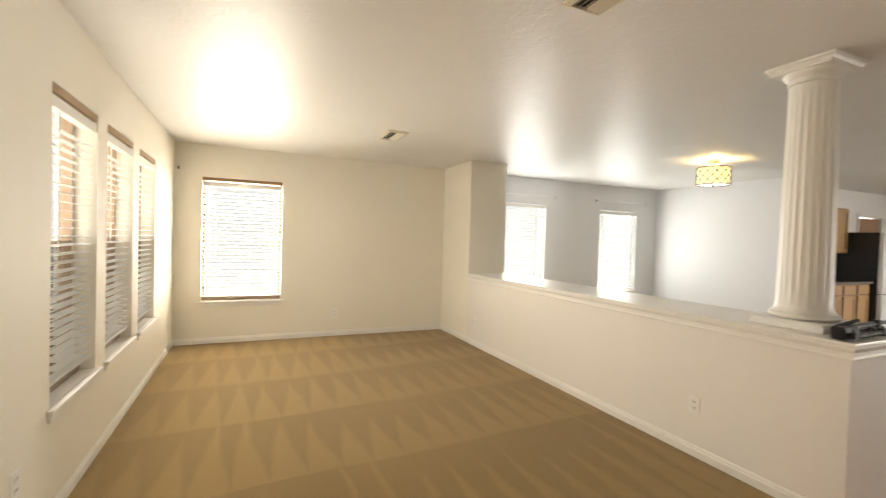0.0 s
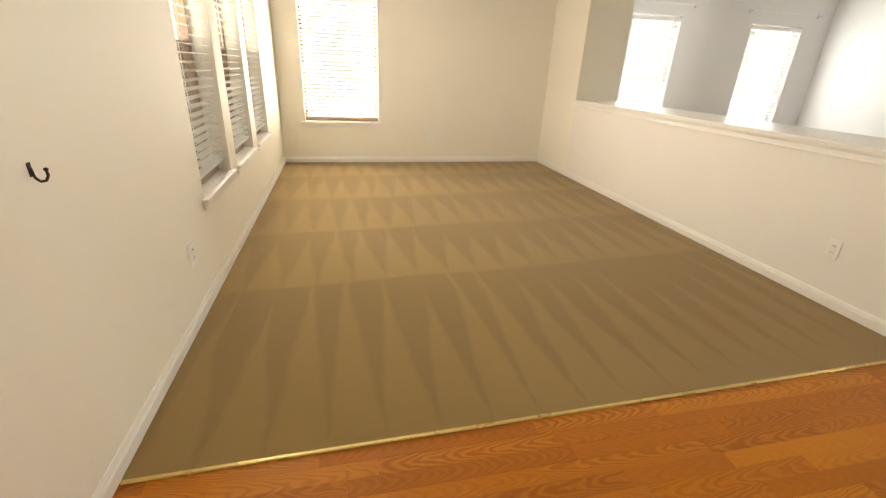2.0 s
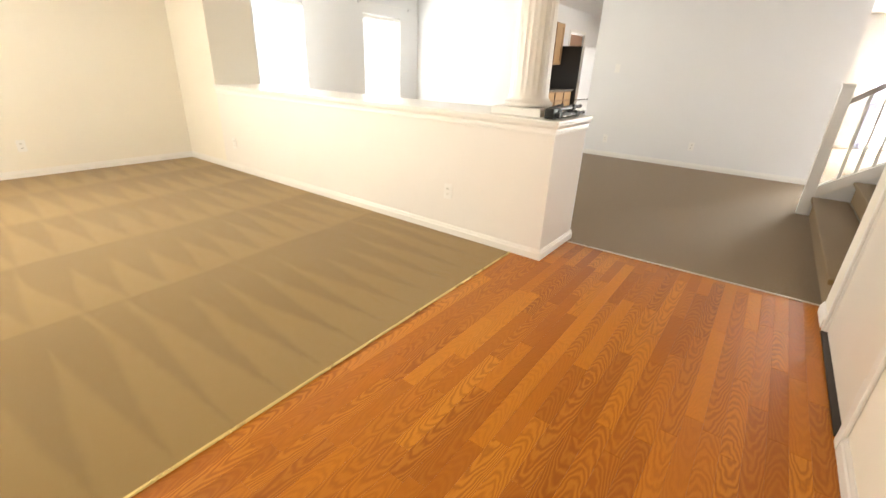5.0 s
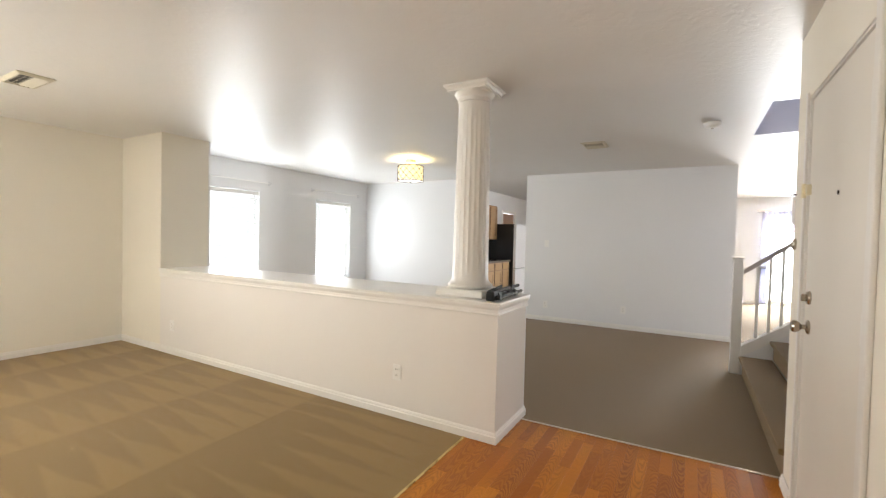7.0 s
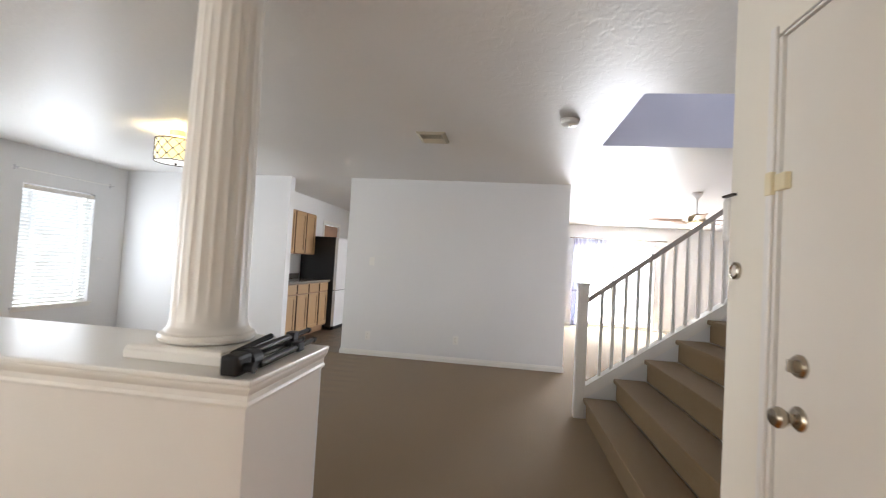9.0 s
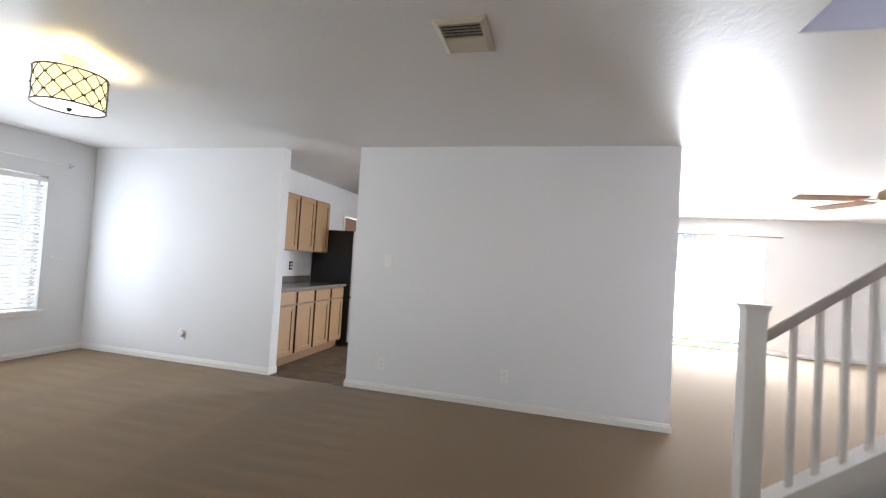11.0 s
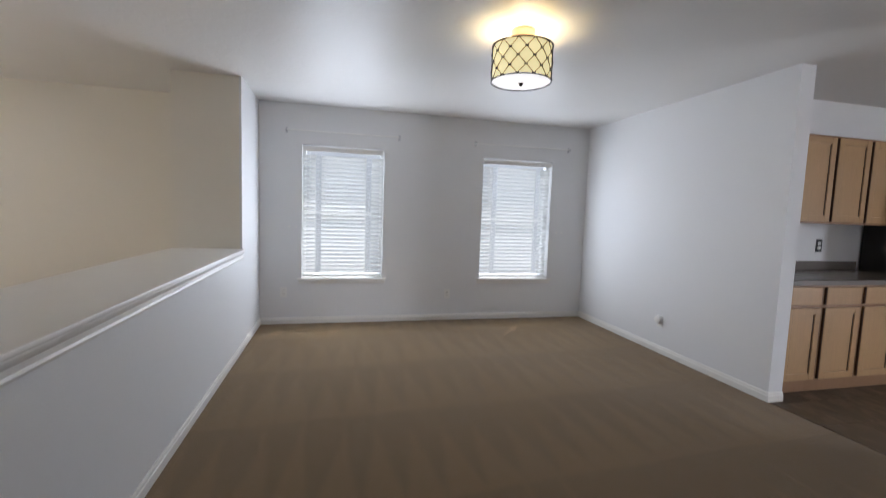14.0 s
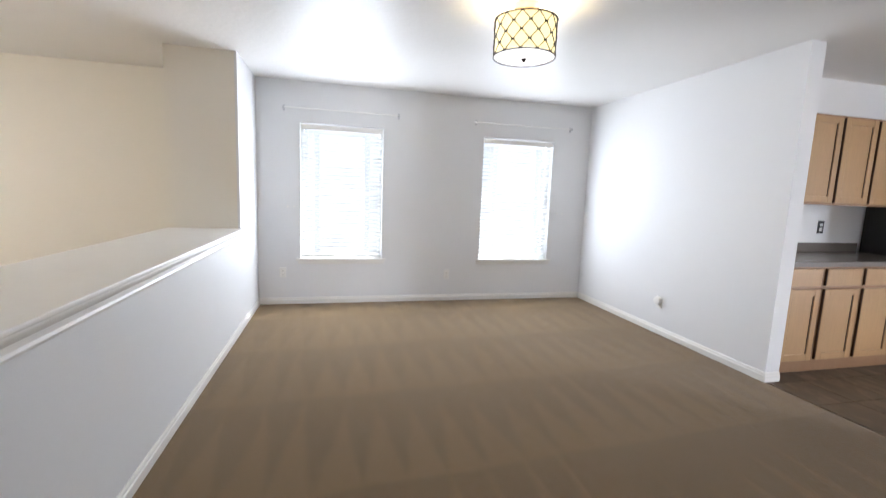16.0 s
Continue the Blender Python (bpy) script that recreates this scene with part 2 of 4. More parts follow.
def slat_mat(name, color):
    """Painted slats that let a little daylight through."""
    n = Nodes(name)
    n.set(Base_Color=n.mix(n.noise(8), tuple(c * 0.95 for c in color), color), Roughness=0.42)
    thin = n.node("ShaderNodeBsdfTranslucent")
    thin.inputs["Color"].default_value = (*color, 1)
    mixer = n.node("ShaderNodeMixShader")
    mixer.inputs[0].default_value = 0.50
    n.tree.links.new(n.bsdf.outputs[0], mixer.inputs[1])
    n.tree.links.new(thin.outputs[0], mixer.inputs[2])
    n.tree.links.new(mixer.outputs[0], n.out.inputs["Surface"])
    return n.mat


def brick_mat():
    n = Nodes("tan_brick")
    b = n.node("ShaderNodeTexBrick")
    m = n.node("ShaderNodeCombineXYZ")
    pos = n.node("ShaderNodeSeparateXYZ")
    n.put(pos.inputs[0], n.coords())
    n.put(m.inputs[0], n.math("ADD", pos.outputs[0], pos.outputs[1]))
    n.put(m.inputs[1], pos.outputs[2])
    n.put(b.inputs["Vector"], m.outputs[0])
    b.inputs["Scale"].default_value = 1.0
    b.inputs["Brick Width"].default_value, b.inputs["Row Height"].default_value = 0.21, 0.075
    b.inputs["Mortar Size"].default_value = 0.008
    b.inputs["Color1"].default_value, b.inputs["Color2"].default_value = (0.33, 0.21, 0.15, 1), (0.25, 0.155, 0.11, 1)
    b.inputs["Mortar"].default_value = (0.5, 0.46, 0.4, 1)
    n.set(Base_Color=b.outputs[0], Roughness=0.85)
    return n.mat


def grass_mat():
    n = Nodes("lawn")
    n.set(Base_Color=n.ramp(n.noise(2.5, 6), [(0.3, (0.05, 0.08, 0.02)), (0.7, (0.12, 0.14, 0.05))]), Roughness=0.95)
    n.bump(n.noise(60, 3), 0.6, 0.03)
    return n.mat


CREAM = paint("cream_wall_paint", (0.86, 0.82, 0.725), 0.62, 0.25)
PALE = paint("pale_cream_paint", (0.83, 0.80, 0.76), 0.62, 0.25)
WHITE = paint("white_wall_paint", (0.81, 0.81, 0.81), 0.60, 0.25)
LILAC = paint("lilac_wall_paint", (0.64, 0.63, 0.72), 0.55, 0.2)
CEIL = ceiling_paint()
TRIM = plain("white_trim_paint", (0.82, 0.80, 0.76), 0.34, vary=0.03, scale=5)
DOOR = plain("door_enamel", (0.80, 0.765, 0.70), 0.36, vary=0.03, scale=4)
CARPET1 = carpet("tan_carpet", (0.365, 0.232, 0.070), (0.240, 0.144, 0.036), 0.70)
CARPET2 = carpet("taupe_carpet", (0.220, 0.133, 0.046), (0.150, 0.088, 0.027), 0.60)
WOOD = laminate()
UNDER = plain("dark_underlay", (0.12, 0.05, 0.015), 0.8)
BRASS = plain("brass_strip", (0.75, 0.58, 0.25), 0.28, 1.0, vary=0.1, scale=30)
NICKEL = plain("satin_nickel", (0.42, 0.37, 0.30), 0.25, 1.0, vary=0.1, scale=40)
BRONZE = plain("dark_bronze", (0.045, 0.035, 0.03), 0.38, 0.6, vary=0.15, scale=30)
OAK = oak("honey_oak", (0.47, 0.285, 0.13))
OAKD = oak("oak_face_frame", (0.31, 0.165, 0.078))
COUNTER = plain("grey_laminate", (0.20, 0.175, 0.155), 0.24, vary=0.18, scale=120)
GREY = plain("grey_plastic", (0.58, 0.58, 0.60), 0.4, vary=0.04)
# near-black oak for the door edges and for shade put into the panels
EDGE_SHADE = oak("dark_edge_and_shade_oak", (0.085, 0.040, 0.018))
BLACK = plain("black_enamel", (0.012, 0.012, 0.013), 0.30, vary=0.2, scale=300, relief=0.1)
STEEL = plain("fridge_front", (0.72, 0.72, 0.72), 0.3, 0.0, vary=0.03)
PLASTIC = plain("white_plastic", (0.84, 0.83, 0.80), 0.34, vary=0.02)
IVORY = plain("ivory_plastic", (0.78, 0.70, 0.48), 0.4, vary=0.03)
RUBBER = plain("black_rubber", (0.015, 0.015, 0.016), 0.55, vary=0.2, scale=60)
TUBE = plain("black_anodised", (0.010, 0.010, 0.011), 0.24, 0.0, vary=0.15, scale=60)
for m in (TUBE, RUBBER):
    m.node_tree.nodes["Principled BSDF"].inputs["Specular IOR Level"].default_value = 0.25
TILE = tile_mat()
GLASS = glass_mat()
SCREEN = screen_mat()
GOLD = plain("golden_brown_strip", (0.33, 0.20, 0.085), 0.45, vary=0.12)
SLAT = slat_mat("white_slat", (0.82, 0.82, 0.80))
FRAME = plain("bronze_window_frame", (0.30, 0.21, 0.14), 0.45, 0.1, vary=0.08)
VFRAME = plain("white_window_frame", (0.80, 0.80, 0.79), 0.4, vary=0.03)
VENT = plain("vent_enamel", (0.62, 0.57, 0.45), 0.42, vary=0.06)
DARK = plain("duct_dark", (0.05, 0.045, 0.035), 0.8)
BRICK = brick_mat()
LAWN = grass_mat()
SHINGLE = plain("roof_shingle", (0.16, 0.14, 0.125), 0.9, vary=0.25, scale=30, relief=0.4)
SHADE = glow("lit_linen_shade", (1.0, 0.84, 0.40), 0.6, (0.8, 0.74, 0.5))
DIFF = glow("lit_diffuser", (1.0, 0.95, 0.86), 0.66)
FANLIT = glow("lit_fan_bowl", (1.0, 0.85, 0.72), 3.0)


# ---- mesh helpers ----
def finish(bm, name, material, smooth=False):
    bmesh.ops.recalc_face_normals(bm, faces=bm.faces)
    me = bpy.data.meshes.new(name)
    bm.to_mesh(me)
    bm.free()
    me.materials.append(material)
    if smooth:
        me.shade_smooth()
        me.set_sharp_from_angle(angle=radians(35))
    return me


def part(name, bm, material, parent, label="", smooth=False):
    ob = new(name, finish(bm, name, material, smooth))
    ob.parent = parent
    if label:
        tagged(ob, label)
    return ob


def thing(name, label, category, at=(0, 0, 0), turn=0, group=""):
    ob = new(name)
    ob.empty_display_size = 0.05
    ob.matrix_basis = pose(*at, 0, 0, turn)
    return tagged(ob, label, category, group)


def solid(name, bm, material, label, category, at=None, group="", smooth=False):
    ob = new(name, finish(bm, name, material, smooth))
    if at is not None:
        ob.location = at
    return tagged(ob, label, category, group)


def structure(name, bm, material, label, smooth=False):
    ob = new(name, finish(bm, name, material, smooth))
    return tagged(ob, label, kind="structure")


def box(bm, x0, x1, y0, y1, z0, z1, bevel=0.0, m=None):
    made = bmesh.ops.create_cube(bm, size=1)["verts"]
    size = Matrix.Diagonal((x1 - x0, y1 - y0, z1 - z0, 1))
    bmesh.ops.transform(bm, verts=made, matrix=Matrix.Translation(((x0 + x1) / 2, (y0 + y1) / 2, (z0 + z1) / 2)) @ size)
    if bevel:
        edges = list({e for v in made for e in v.link_edges})
        made = bmesh.ops.bevel(bm, geom=edges, offset=bevel, segments=2, affect="EDGES", profile=0.6)["verts"]
    if m is not None:
        bmesh.ops.transform(bm, verts=made, matrix=m)
    return bm


def boxed(*args, **kw):
    return box(bmesh.new(), *args, **kw)


def rod(bm, a, b, r0, r1=None, sides=14):
    a, b = Vector(a), Vector(b)
    made = bmesh.ops.create_cone(bm, cap_ends=True, segments=sides, radius1=r0, radius2=r0 if r1 is None else r1, depth=(b - a).length)["verts"]
    bmesh.ops.transform(bm, verts=made, matrix=Matrix.Translation((a + b) / 2) @ (b - a).to_track_quat("Z", "Y").to_matrix().to_4x4())
    return bm


def lathe(bm, outline, sides=32, flute=None):
    """Turns an outline of (radius, height) about z. flute: function of the angle and height that gives a factor on the radius."""
    rings = []
    for r, z in outline:
        ring = []
        for k in range(sides):
            a = 2 * math.pi * k / sides
            f = flute(a, z) if flute else 1
            ring.append(bm.verts.new((r * f * math.cos(a), r * f * math.sin(a), z)))
        rings.append(ring)
    for lo, hi in zip(rings, rings[1:]):
        for k in range(sides):
            bm.faces.new((lo[k], lo[(k + 1) % sides], hi[(k + 1) % sides], hi[k]))
    bm.faces.new(rings[0][::-1])
    bm.faces.new(rings[-1])
    return bm


def sweep(bm, path, profile, closed=False):
    """Runs a profile of (outward, height) along a plan line with mitred corners; outward is to the line's right."""
    pts = [Vector((p[0], p[1])) for p in path]
    n = len(pts)
    rings = []
    for k in range(n):
        d0 = (pts[k] - pts[k - 1]).normalized() if (k or closed) else None
        d1 = (pts[(k + 1) % n] - pts[k]).normalized() if (k < n - 1 or closed) else None
        d0, d1 = d0 or d1, d1 or d0
        n0, n1 = Vector((d0.y, -d0.x)), Vector((d1.y, -d1.x))
        mid = (n0 + n1).normalized()
        mid /= max(0.3, mid.dot(n0))
        rings.append([bm.verts.new((pts[k].x + mid.x * o, pts[k].y + mid.y * o, z)) for o, z in profile])
    m = len(profile)
    for k in range(n if closed else n - 1):
        a, b = rings[k], rings[(k + 1) % n]
        for j in range(m):
            bm.faces.new((a[j], a[(j + 1) % m], b[(j + 1) % m], b[j]))
    if not closed:
        bm.faces.new(rings[0])
        bm.faces.new(rings[-1][::-1])
    return bm


def wall_x(x0, x1, y0, y1, z0, z1, holes=()):
    """A wall that runs along x, with holes (x0, x1, z0, z1) through it."""
    bm, at = bmesh.new(), x0
    for a, b, c, d in sorted(holes):
        if a > at:
            box(bm, at, a, y0, y1, z0, z1)
        if c > z0:
            box(bm, a, b, y0, y1, z0, c)
        if d < z1:
            box(bm, a, b, y0, y1, d, z1)
        at = b
    if x1 > at:
        box(bm, at, x1, y0, y1, z0, z1)
    return bm


def wall_y(x0, x1, y0, y1, z0, z1, holes=()):
    bm = wall_x(y0, y1, -x1, -x0, z0, z1, holes)
    bmesh.ops.transform(bm, verts=bm.verts, matrix=pose(0, 0, 0, 0, 0, 90))
    return bm


# ---- large structure ----
TH = 0.20
WIN_FAR = (1.065, 1.985, 0.52, 2.05)
WIN_D1 = (5.30, 6.205, 0.52, 2.01)
WIN_D2 = (7.405, 8.325, 0.51, 1.99)
WIN_L = [(3.11, 3.76), (3.95, 4.62), (4.82, 5.48)]

structure("wall_north_living", wall_x(XL - TH, XH1 + 0.28, YN, YN + TH, -0.1, H, [WIN_FAR]), CREAM, "cream painted living room wall with one window")
structure("wall_north_dining", wall_x(XH1 + 0.28, XP + 0.13, YN, YN + TH, -0.1, H, [WIN_D1, WIN_D2]), WHITE, "white painted dining wall with two windows")
structure("wall_west", wall_y(XL - TH, XL, YF - 0.15, YN, -0.1, H, [(a, b, 0.53, 2.05) for a, b in WIN_L]), CREAM, "cream painted wall with three narrow windows")
structure("wall_front", wall_x(XL, XS1 - 0.05, YF - 0.15, YF, -0.1, H, [(3.526, 4.464, -0.1, 2.075)]), CREAM, "cream painted front wall around the entry door")
structure("wall_stub", boxed(XH1, XH2 - 0.02, YH2, YN, -0.1, H), CREAM, "cream stub wall at the end of the half wall")
structure("wall_stub_dining", boxed(XH2 - 0.02, XH2, YH2, YN, -0.1, H), WHITE, "white dining face of the stub wall")
structure("wall_half", boxed(XH1, XH2 - 0.02, YH1, YH2, -0.1, 0.875), PALE, "thick cream half wall between living and dining rooms")
structure("wall_half_dining", boxed(XH2 - 0.02, XH2, YH1, YH2, -0.1, 0.875), WHITE, "white dining face of the half wall")
structure("wall_east", wall_y(XP, XP + 0.13, 0.047, YN, -0.1, H, [(3.035, 3.935, -0.1, H)]), WHITE, "white wall with a full-height kitchen opening")
structure("wall_kitchen", wall_x(XP + 0.13, XB, YB, YB + 0.12, -0.1, H, [(11.56, 12.36, -0.1, 2.0)]), WHITE, "white kitchen back wall")
structure("wall_family", wall_y(XB, XB + 0.2, YS, YB + 0.12, -0.1, H, [(-2.66, -0.84, -0.1, 1.98), (-6.60, -5.76, 1.05, 2.05)]), WHITE, "white family room wall with a sliding glass door")
structure("wall_family_south", boxed(XS1 - 0.02, XB + 0.2, YS - 0.15, YS, -0.1, H), WHITE, "plain white closing wall")
structure("wall_stair_west", boxed(XS1 - 0.17, XS1, YS, YF - 0.15, -0.1, 5.0), WHITE, "white wall beside the stairs")
structure("wall_stair_east", boxed(XS2 + 0.005, XS2 + 0.12, YS, -1.332, -0.1, H), LILAC, "lilac-grey wall beside the upper stairs")
bm = bmesh.new()
box(bm, 6.984, 7.10, -4.6, 0.17, H + 0.002, 5.0)
box(bm, 5.82, 6.984, 0.064, 0.17, H + 0.002, 5.0)
# south wall with an unseen opening, added for the stairwell lamp
wide = wall_x(XS1, 6.99, -4.7, -4.6, H + 0.25, 5.0, [(5.2, 6.6, 3.2, 4.5)])
up = bpy.data.meshes.new("up")
wide.to_mesh(up)
bm.from_mesh(up)
structure("wall_stairwell", bm, LILAC, "lilac-grey upper stairwell walls")
structure("ceiling_stairwell", boxed(XS1 - 0.2, 7.1, -4.7, 0.17, 5.0, 5.1), CEIL, "white ceiling over the stairwell")

bm = bmesh.new()
box(bm, XL - TH, XS1, YF - 0.15, YN + TH, H, H + 0.25)
box(bm, XS1, 6.99, 0.07, YN + TH, H, H + 0.25)
box(bm, 6.99, XB + 0.2, YS, YN + TH, H, H + 0.25)
box(bm, XS1, 6.99, YS, -4.6, H, H + 0.25)
box(bm, XS1, 5.82, -2.6, 0.07, H, H + 0.25)
structure("ceiling", bm, CEIL, "white knockdown-textured semi-gloss ceiling")

# eave out of view, added to keep the sun off the upper windows
bm = bmesh.new()
box(bm, XL - TH - 0.7, XB + 0.9, YN + TH, YN + TH + 0.52, 2.5, 2.75)
box(bm, XL - TH - 0.6, XL - TH, YF, YN + TH, 2.5, 2.75)
structure("sun_blocking_eave", bm, TRIM, "unseen white eave added to cut off the high sun")

# floors
def flat(points, z0, z1):
    bm = bmesh.new()
    lo = [bm.verts.new((x, y, z0)) for x, y in points]
    hi = [bm.verts.new((x, y, z1)) for x, y in points]
    bm.faces.new(lo)
    bm.faces.new(hi)
    for k in range(len(points)):
        j = (k + 1) % len(points)
        bm.faces.new((lo[k], lo[j], hi[j], hi[k]))
    return bm


structure("floor_living_carpet", flat([(XL, 1.79), (XH1, 1.855), (XH1, YN), (XL, YN)], -0.1, 0.0), CARPET1, "tan cut-pile carpet with vacuum strokes")
bm = flat([(XH2, 1.645), (4.775, 1.645), (4.815, YF), (4.815, YST), (XP, YST), (XP, YN), (XH2, YN)], -0.1, 0.0)
structure("floor_dining_carpet", bm, CARPET2, "taupe cut-pile carpet with faint vacuum strokes")
bm = flat([(XP + 0.13, YS), (XB, YS), (XB, 2.9), (XP + 0.13, 2.9)], -0.1, 0.0)
box(bm, XP, XP + 0.13, YS, 0.047, -0.1, 0.0)
box(bm, XS1, XP, YS, YST, -0.1, 0.0)
structure("floor_family_carpet", bm, CARPET2, "taupe carpet in the family room")
structure("floor_foyer", flat([(XL, YF - 0.12), (4.815, YF - 0.12), (4.775, 1.645), (XH1, 1.645), (XH1, 1.855), (XL, 1.79)], -0.12, -0.012), UNDER, "oak-look laminate strip floor in the foyer")
structure("floor_kitchen", boxed(XP, XB, 2.9, YB, -0.12, -0.012), UNDER, "brown stone-look tile floor in the kitchen")
# emissive panels added outside, so the openings look filled with bright daylight
SKYCARD = glow("glowing_sky_card", (0.95, 0.97, 1.0), 4.8, (0.5, 0.5, 0.5))
GLOWCARD = glow("pale_glowing_card", (0.93, 0.97, 1.0), 0.3, (0.3, 0.3, 0.3))
structure("backdrop_north", boxed(-6, 24, 11.0, 11.1, -0.25, 4.0), GLOWCARD, "added glowing backdrop for the bright outdoors behind the house")
structure("backdrop_east", boxed(17.0, 17.1, -16, 8, -0.25, 4.0), SKYCARD, "added glowing backdrop for the bright outdoors behind the garden")
structure("ground", boxed(-60, 80, -60, 80, -0.35, -0.22), LAWN, "green lawn around the house")

# baseboards
BASE = [(0, 0), (0.014, 0), (0.014, 0.046), (0.009, 0.052), (0.009, 0.060), (0.004, 0.072), (0, 0.072)]


def baseboard(path):
    structure("baseboard", sweep(bmesh.new(), path, BASE), TRIM, "white moulded baseboard")


baseboard([(XL, YF + 0.001), (XL, YN), (XH1, YN), (XH1, YH1), (XH2, YH1), (XH2, YN), (XP, YN), (XP, 3.935), (XP + 0.13, 3.935)])
baseboard([(XP + 0.13, 3.035), (XP, 3.035), (XP, 0.047), (XP + 0.13, 0.047)])
baseboard([(XS1 - 0.05, YF - 0.1), (XS1 - 0.05, YF), (4.50, YF)])
baseboard([(3.465, YF), (XL, YF)])
baseboard([(XB, YB), (XB, -0.80)])
baseboard([(XB, -2.72), (XB, YS)])

# transition strips between carpet and laminate
bm = bmesh.new()
STRIP = [(-0.008, 0.0), (0.008, 0.0), (0.005, 0.005), (-0.005, 0.005)]
sweep(bm, [(XL + 0.017, 1.79), (XH1 - 0.017, 1.855)], STRIP)
structure("trim_brass_strip", bm, BRASS, "narrow brass carpet transition strip")
bm = sweep(bmesh.new(), [(4.775, 1.62), (4.815, YF + 0.002)], STRIP)
structure("trim_metal_strip", bm, plain("pale_metal_strip", (0.75, 0.68, 0.58), 0.3, 0.7), "pale metal carpet transition strip")

# half wall's cap with its moulding
bm = bmesh.new()
box(bm, XH1 - 0.022, XH2 + 0.022, YH1 - 0.022, YH2 - 0.001, 0.907, 0.927, bevel=0.006)
loop = [(XH1, YH2 - 0.002), (XH1, YH1), (XH2, YH1), (XH2, YH2 - 0.002)]
mould = [(0, 0.836), (0.008, 0.836), (0.011, 0.846), (0.008, 0.853), (0.006, 0.856), (0.006, 0.876), (0.010, 0.881), (0.015, 0.890), (0.018, 0.898), (0.018, 0.9065), (0, 0.9065)]
sweep(bm, loop[::-1], [(-o, z) for o, z in mould][::-1])
box(bm, XH1 + 0.001, XH2 - 0.001, YH1 + 0.001, YH2 - 0.002, 0.876, 0.9065)
structure("trim_half_wall_cap", bm, TRIM, "white moulded wooden cap on the half wall")


# ---- windows and blinds ----
def window(name, x0, x1, z0, z1, frame_mat, label, deep=False, screen=False):
    """A single-hung window in a wall along x; local: x across, y outward, z up."""
    win = thing(name, label, "window")
    win["kind"] = "structure"
    w = x1 - x0
    f = 0.036
    bm = bmesh.new()
    box(bm, 0, f, 0.11, 0.17, 0, z1 - z0)
    box(bm, w - f, w, 0.11, 0.17, 0, z1 - z0)
    box(bm, f, w - f, 0.11, 0.17, 0, f)
    box(bm, f, w - f, 0.11, 0.17, z1 - z0 - f, z1 - z0)
    # taller brown strip: the frame's bottom, with the shade above the sill put in
    if deep:
        box(bm, 0.004, w - 0.004, 0.072, 0.1095, 0.003, 0.065, bevel=0.004)
    part("window_frame", bm, frame_mat, win)
    mid = (z1 - z0) * 0.5
    part("meeting_rail", boxed(f, w - f, 0.105, 0.155, mid - 0.014, mid + 0.014, bevel=0.004), frame_mat, win)
    for a, b in ((f, mid - 0.014), (mid + 0.014, z1 - z0 - f)):
        pane = part("pane", boxed(f, w - f, 0.128, 0.132, a, b), GLASS, win, "clear glass pane")
        pane.visible_shadow = False
    if screen:
        part("insect_screen", boxed(f + 0.002, w - f - 0.002, 0.158, 0.160, f + 0.002, mid), SCREEN, win, "dark insect screen over the lower sash")
    sill = bmesh.new()
    box(sill, -0.045, w + 0.045, -0.032, -0.002, -0.025, 0.0, bevel=0.006)
    box(sill, 0.002, w - 0.002, -0.002, 0.108, -0.025, 0.002)
    box(sill, -0.03, w + 0.03, -0.016, -0.002, -0.062, -0.0255, bevel=0.004)
    part("window_sill", sill, TRIM, win, "white painted sill with apron")
    return win


def slat_mesh(w, holes):
    bm = bmesh.new()
    t, d, HW = 0.0013, 0.025, 0.0320
    at = 0.0
    for c in holes:
        box(bm, at, c - HW, -d, d, -t, t)
        box(bm, c - HW, c + HW, -d, -0.0215, -t, t)
        box(bm, c - HW, c + HW, 0.0215, d, -t, t)
        at = c + HW
    box(bm, at, w, -d, d, -t, t)
    return finish(bm, "slat", SLAT)


def blind(w, h, tilt, label, drop=0.03, brown=False):
    """Inside-mounted two-inch blind; local: x across, y outward, z from the sill up."""
    b = thing("window_blind", label, "blind", group="window blinds")
    if brown:
        # golden brown strip added above the blind, which then hangs lower
        part("top_strip", boxed(0.003, w - 0.003, 0.002, 0.080, h - 0.042, h - 0.002, bevel=0.003), GOLD, b, "golden brown strip across the top of the recess")
        h -= 0.040
    gap = 0.013
    w2 = w - 2 * gap
    part("headrail", boxed(gap, w - gap, 0.015, 0.075, h - 0.056, h - 0.018, bevel=0.004), TRIM, b)
    part("valance", boxed(gap - 0.002, w - gap + 0.002, 0.004, 0.013, h - 0.070, h - 0.016, bevel=0.003), TRIM, b)
    part("bottom_rail", boxed(gap, w - gap, 0.02, 0.07, drop, drop + 0.018, bevel=0.004), SLAT, b)
    inset = 0.16 if w > 0.8 else 0.11
    holes = [inset, w2 - inset]
    me = slat_mesh(w2, holes)
    n = int((h - 0.085 - drop - 0.03) / 0.0445)
    for k in range(n):
        s = new("slat", me)
        s.parent = b
        s.matrix_basis = pose(gap, 0.045, drop + 0.052 + k * 0.0445, tilt)
    for c in holes:
        for dy in (0.019, 0.071):
            part("ladder_cord", rod(bmesh.new(), (gap + c - 0.029, dy, drop + 0.01), (gap + c - 0.029, dy, h - 0.06), 0.0011, sides=6), SLAT, b)
    part("tilt_wand", rod(bmesh.new(), (gap + 0.07, 0.0, h - 0.72), (gap + 0.07, 0.0, h - 0.08), 0.004, sides=8), SLAT, b)
    return b


def place(ob, m):
    ob.matrix_basis = m


def wm(x, y, z, turn):
    return pose(x, y, z, 0, 0, turn)


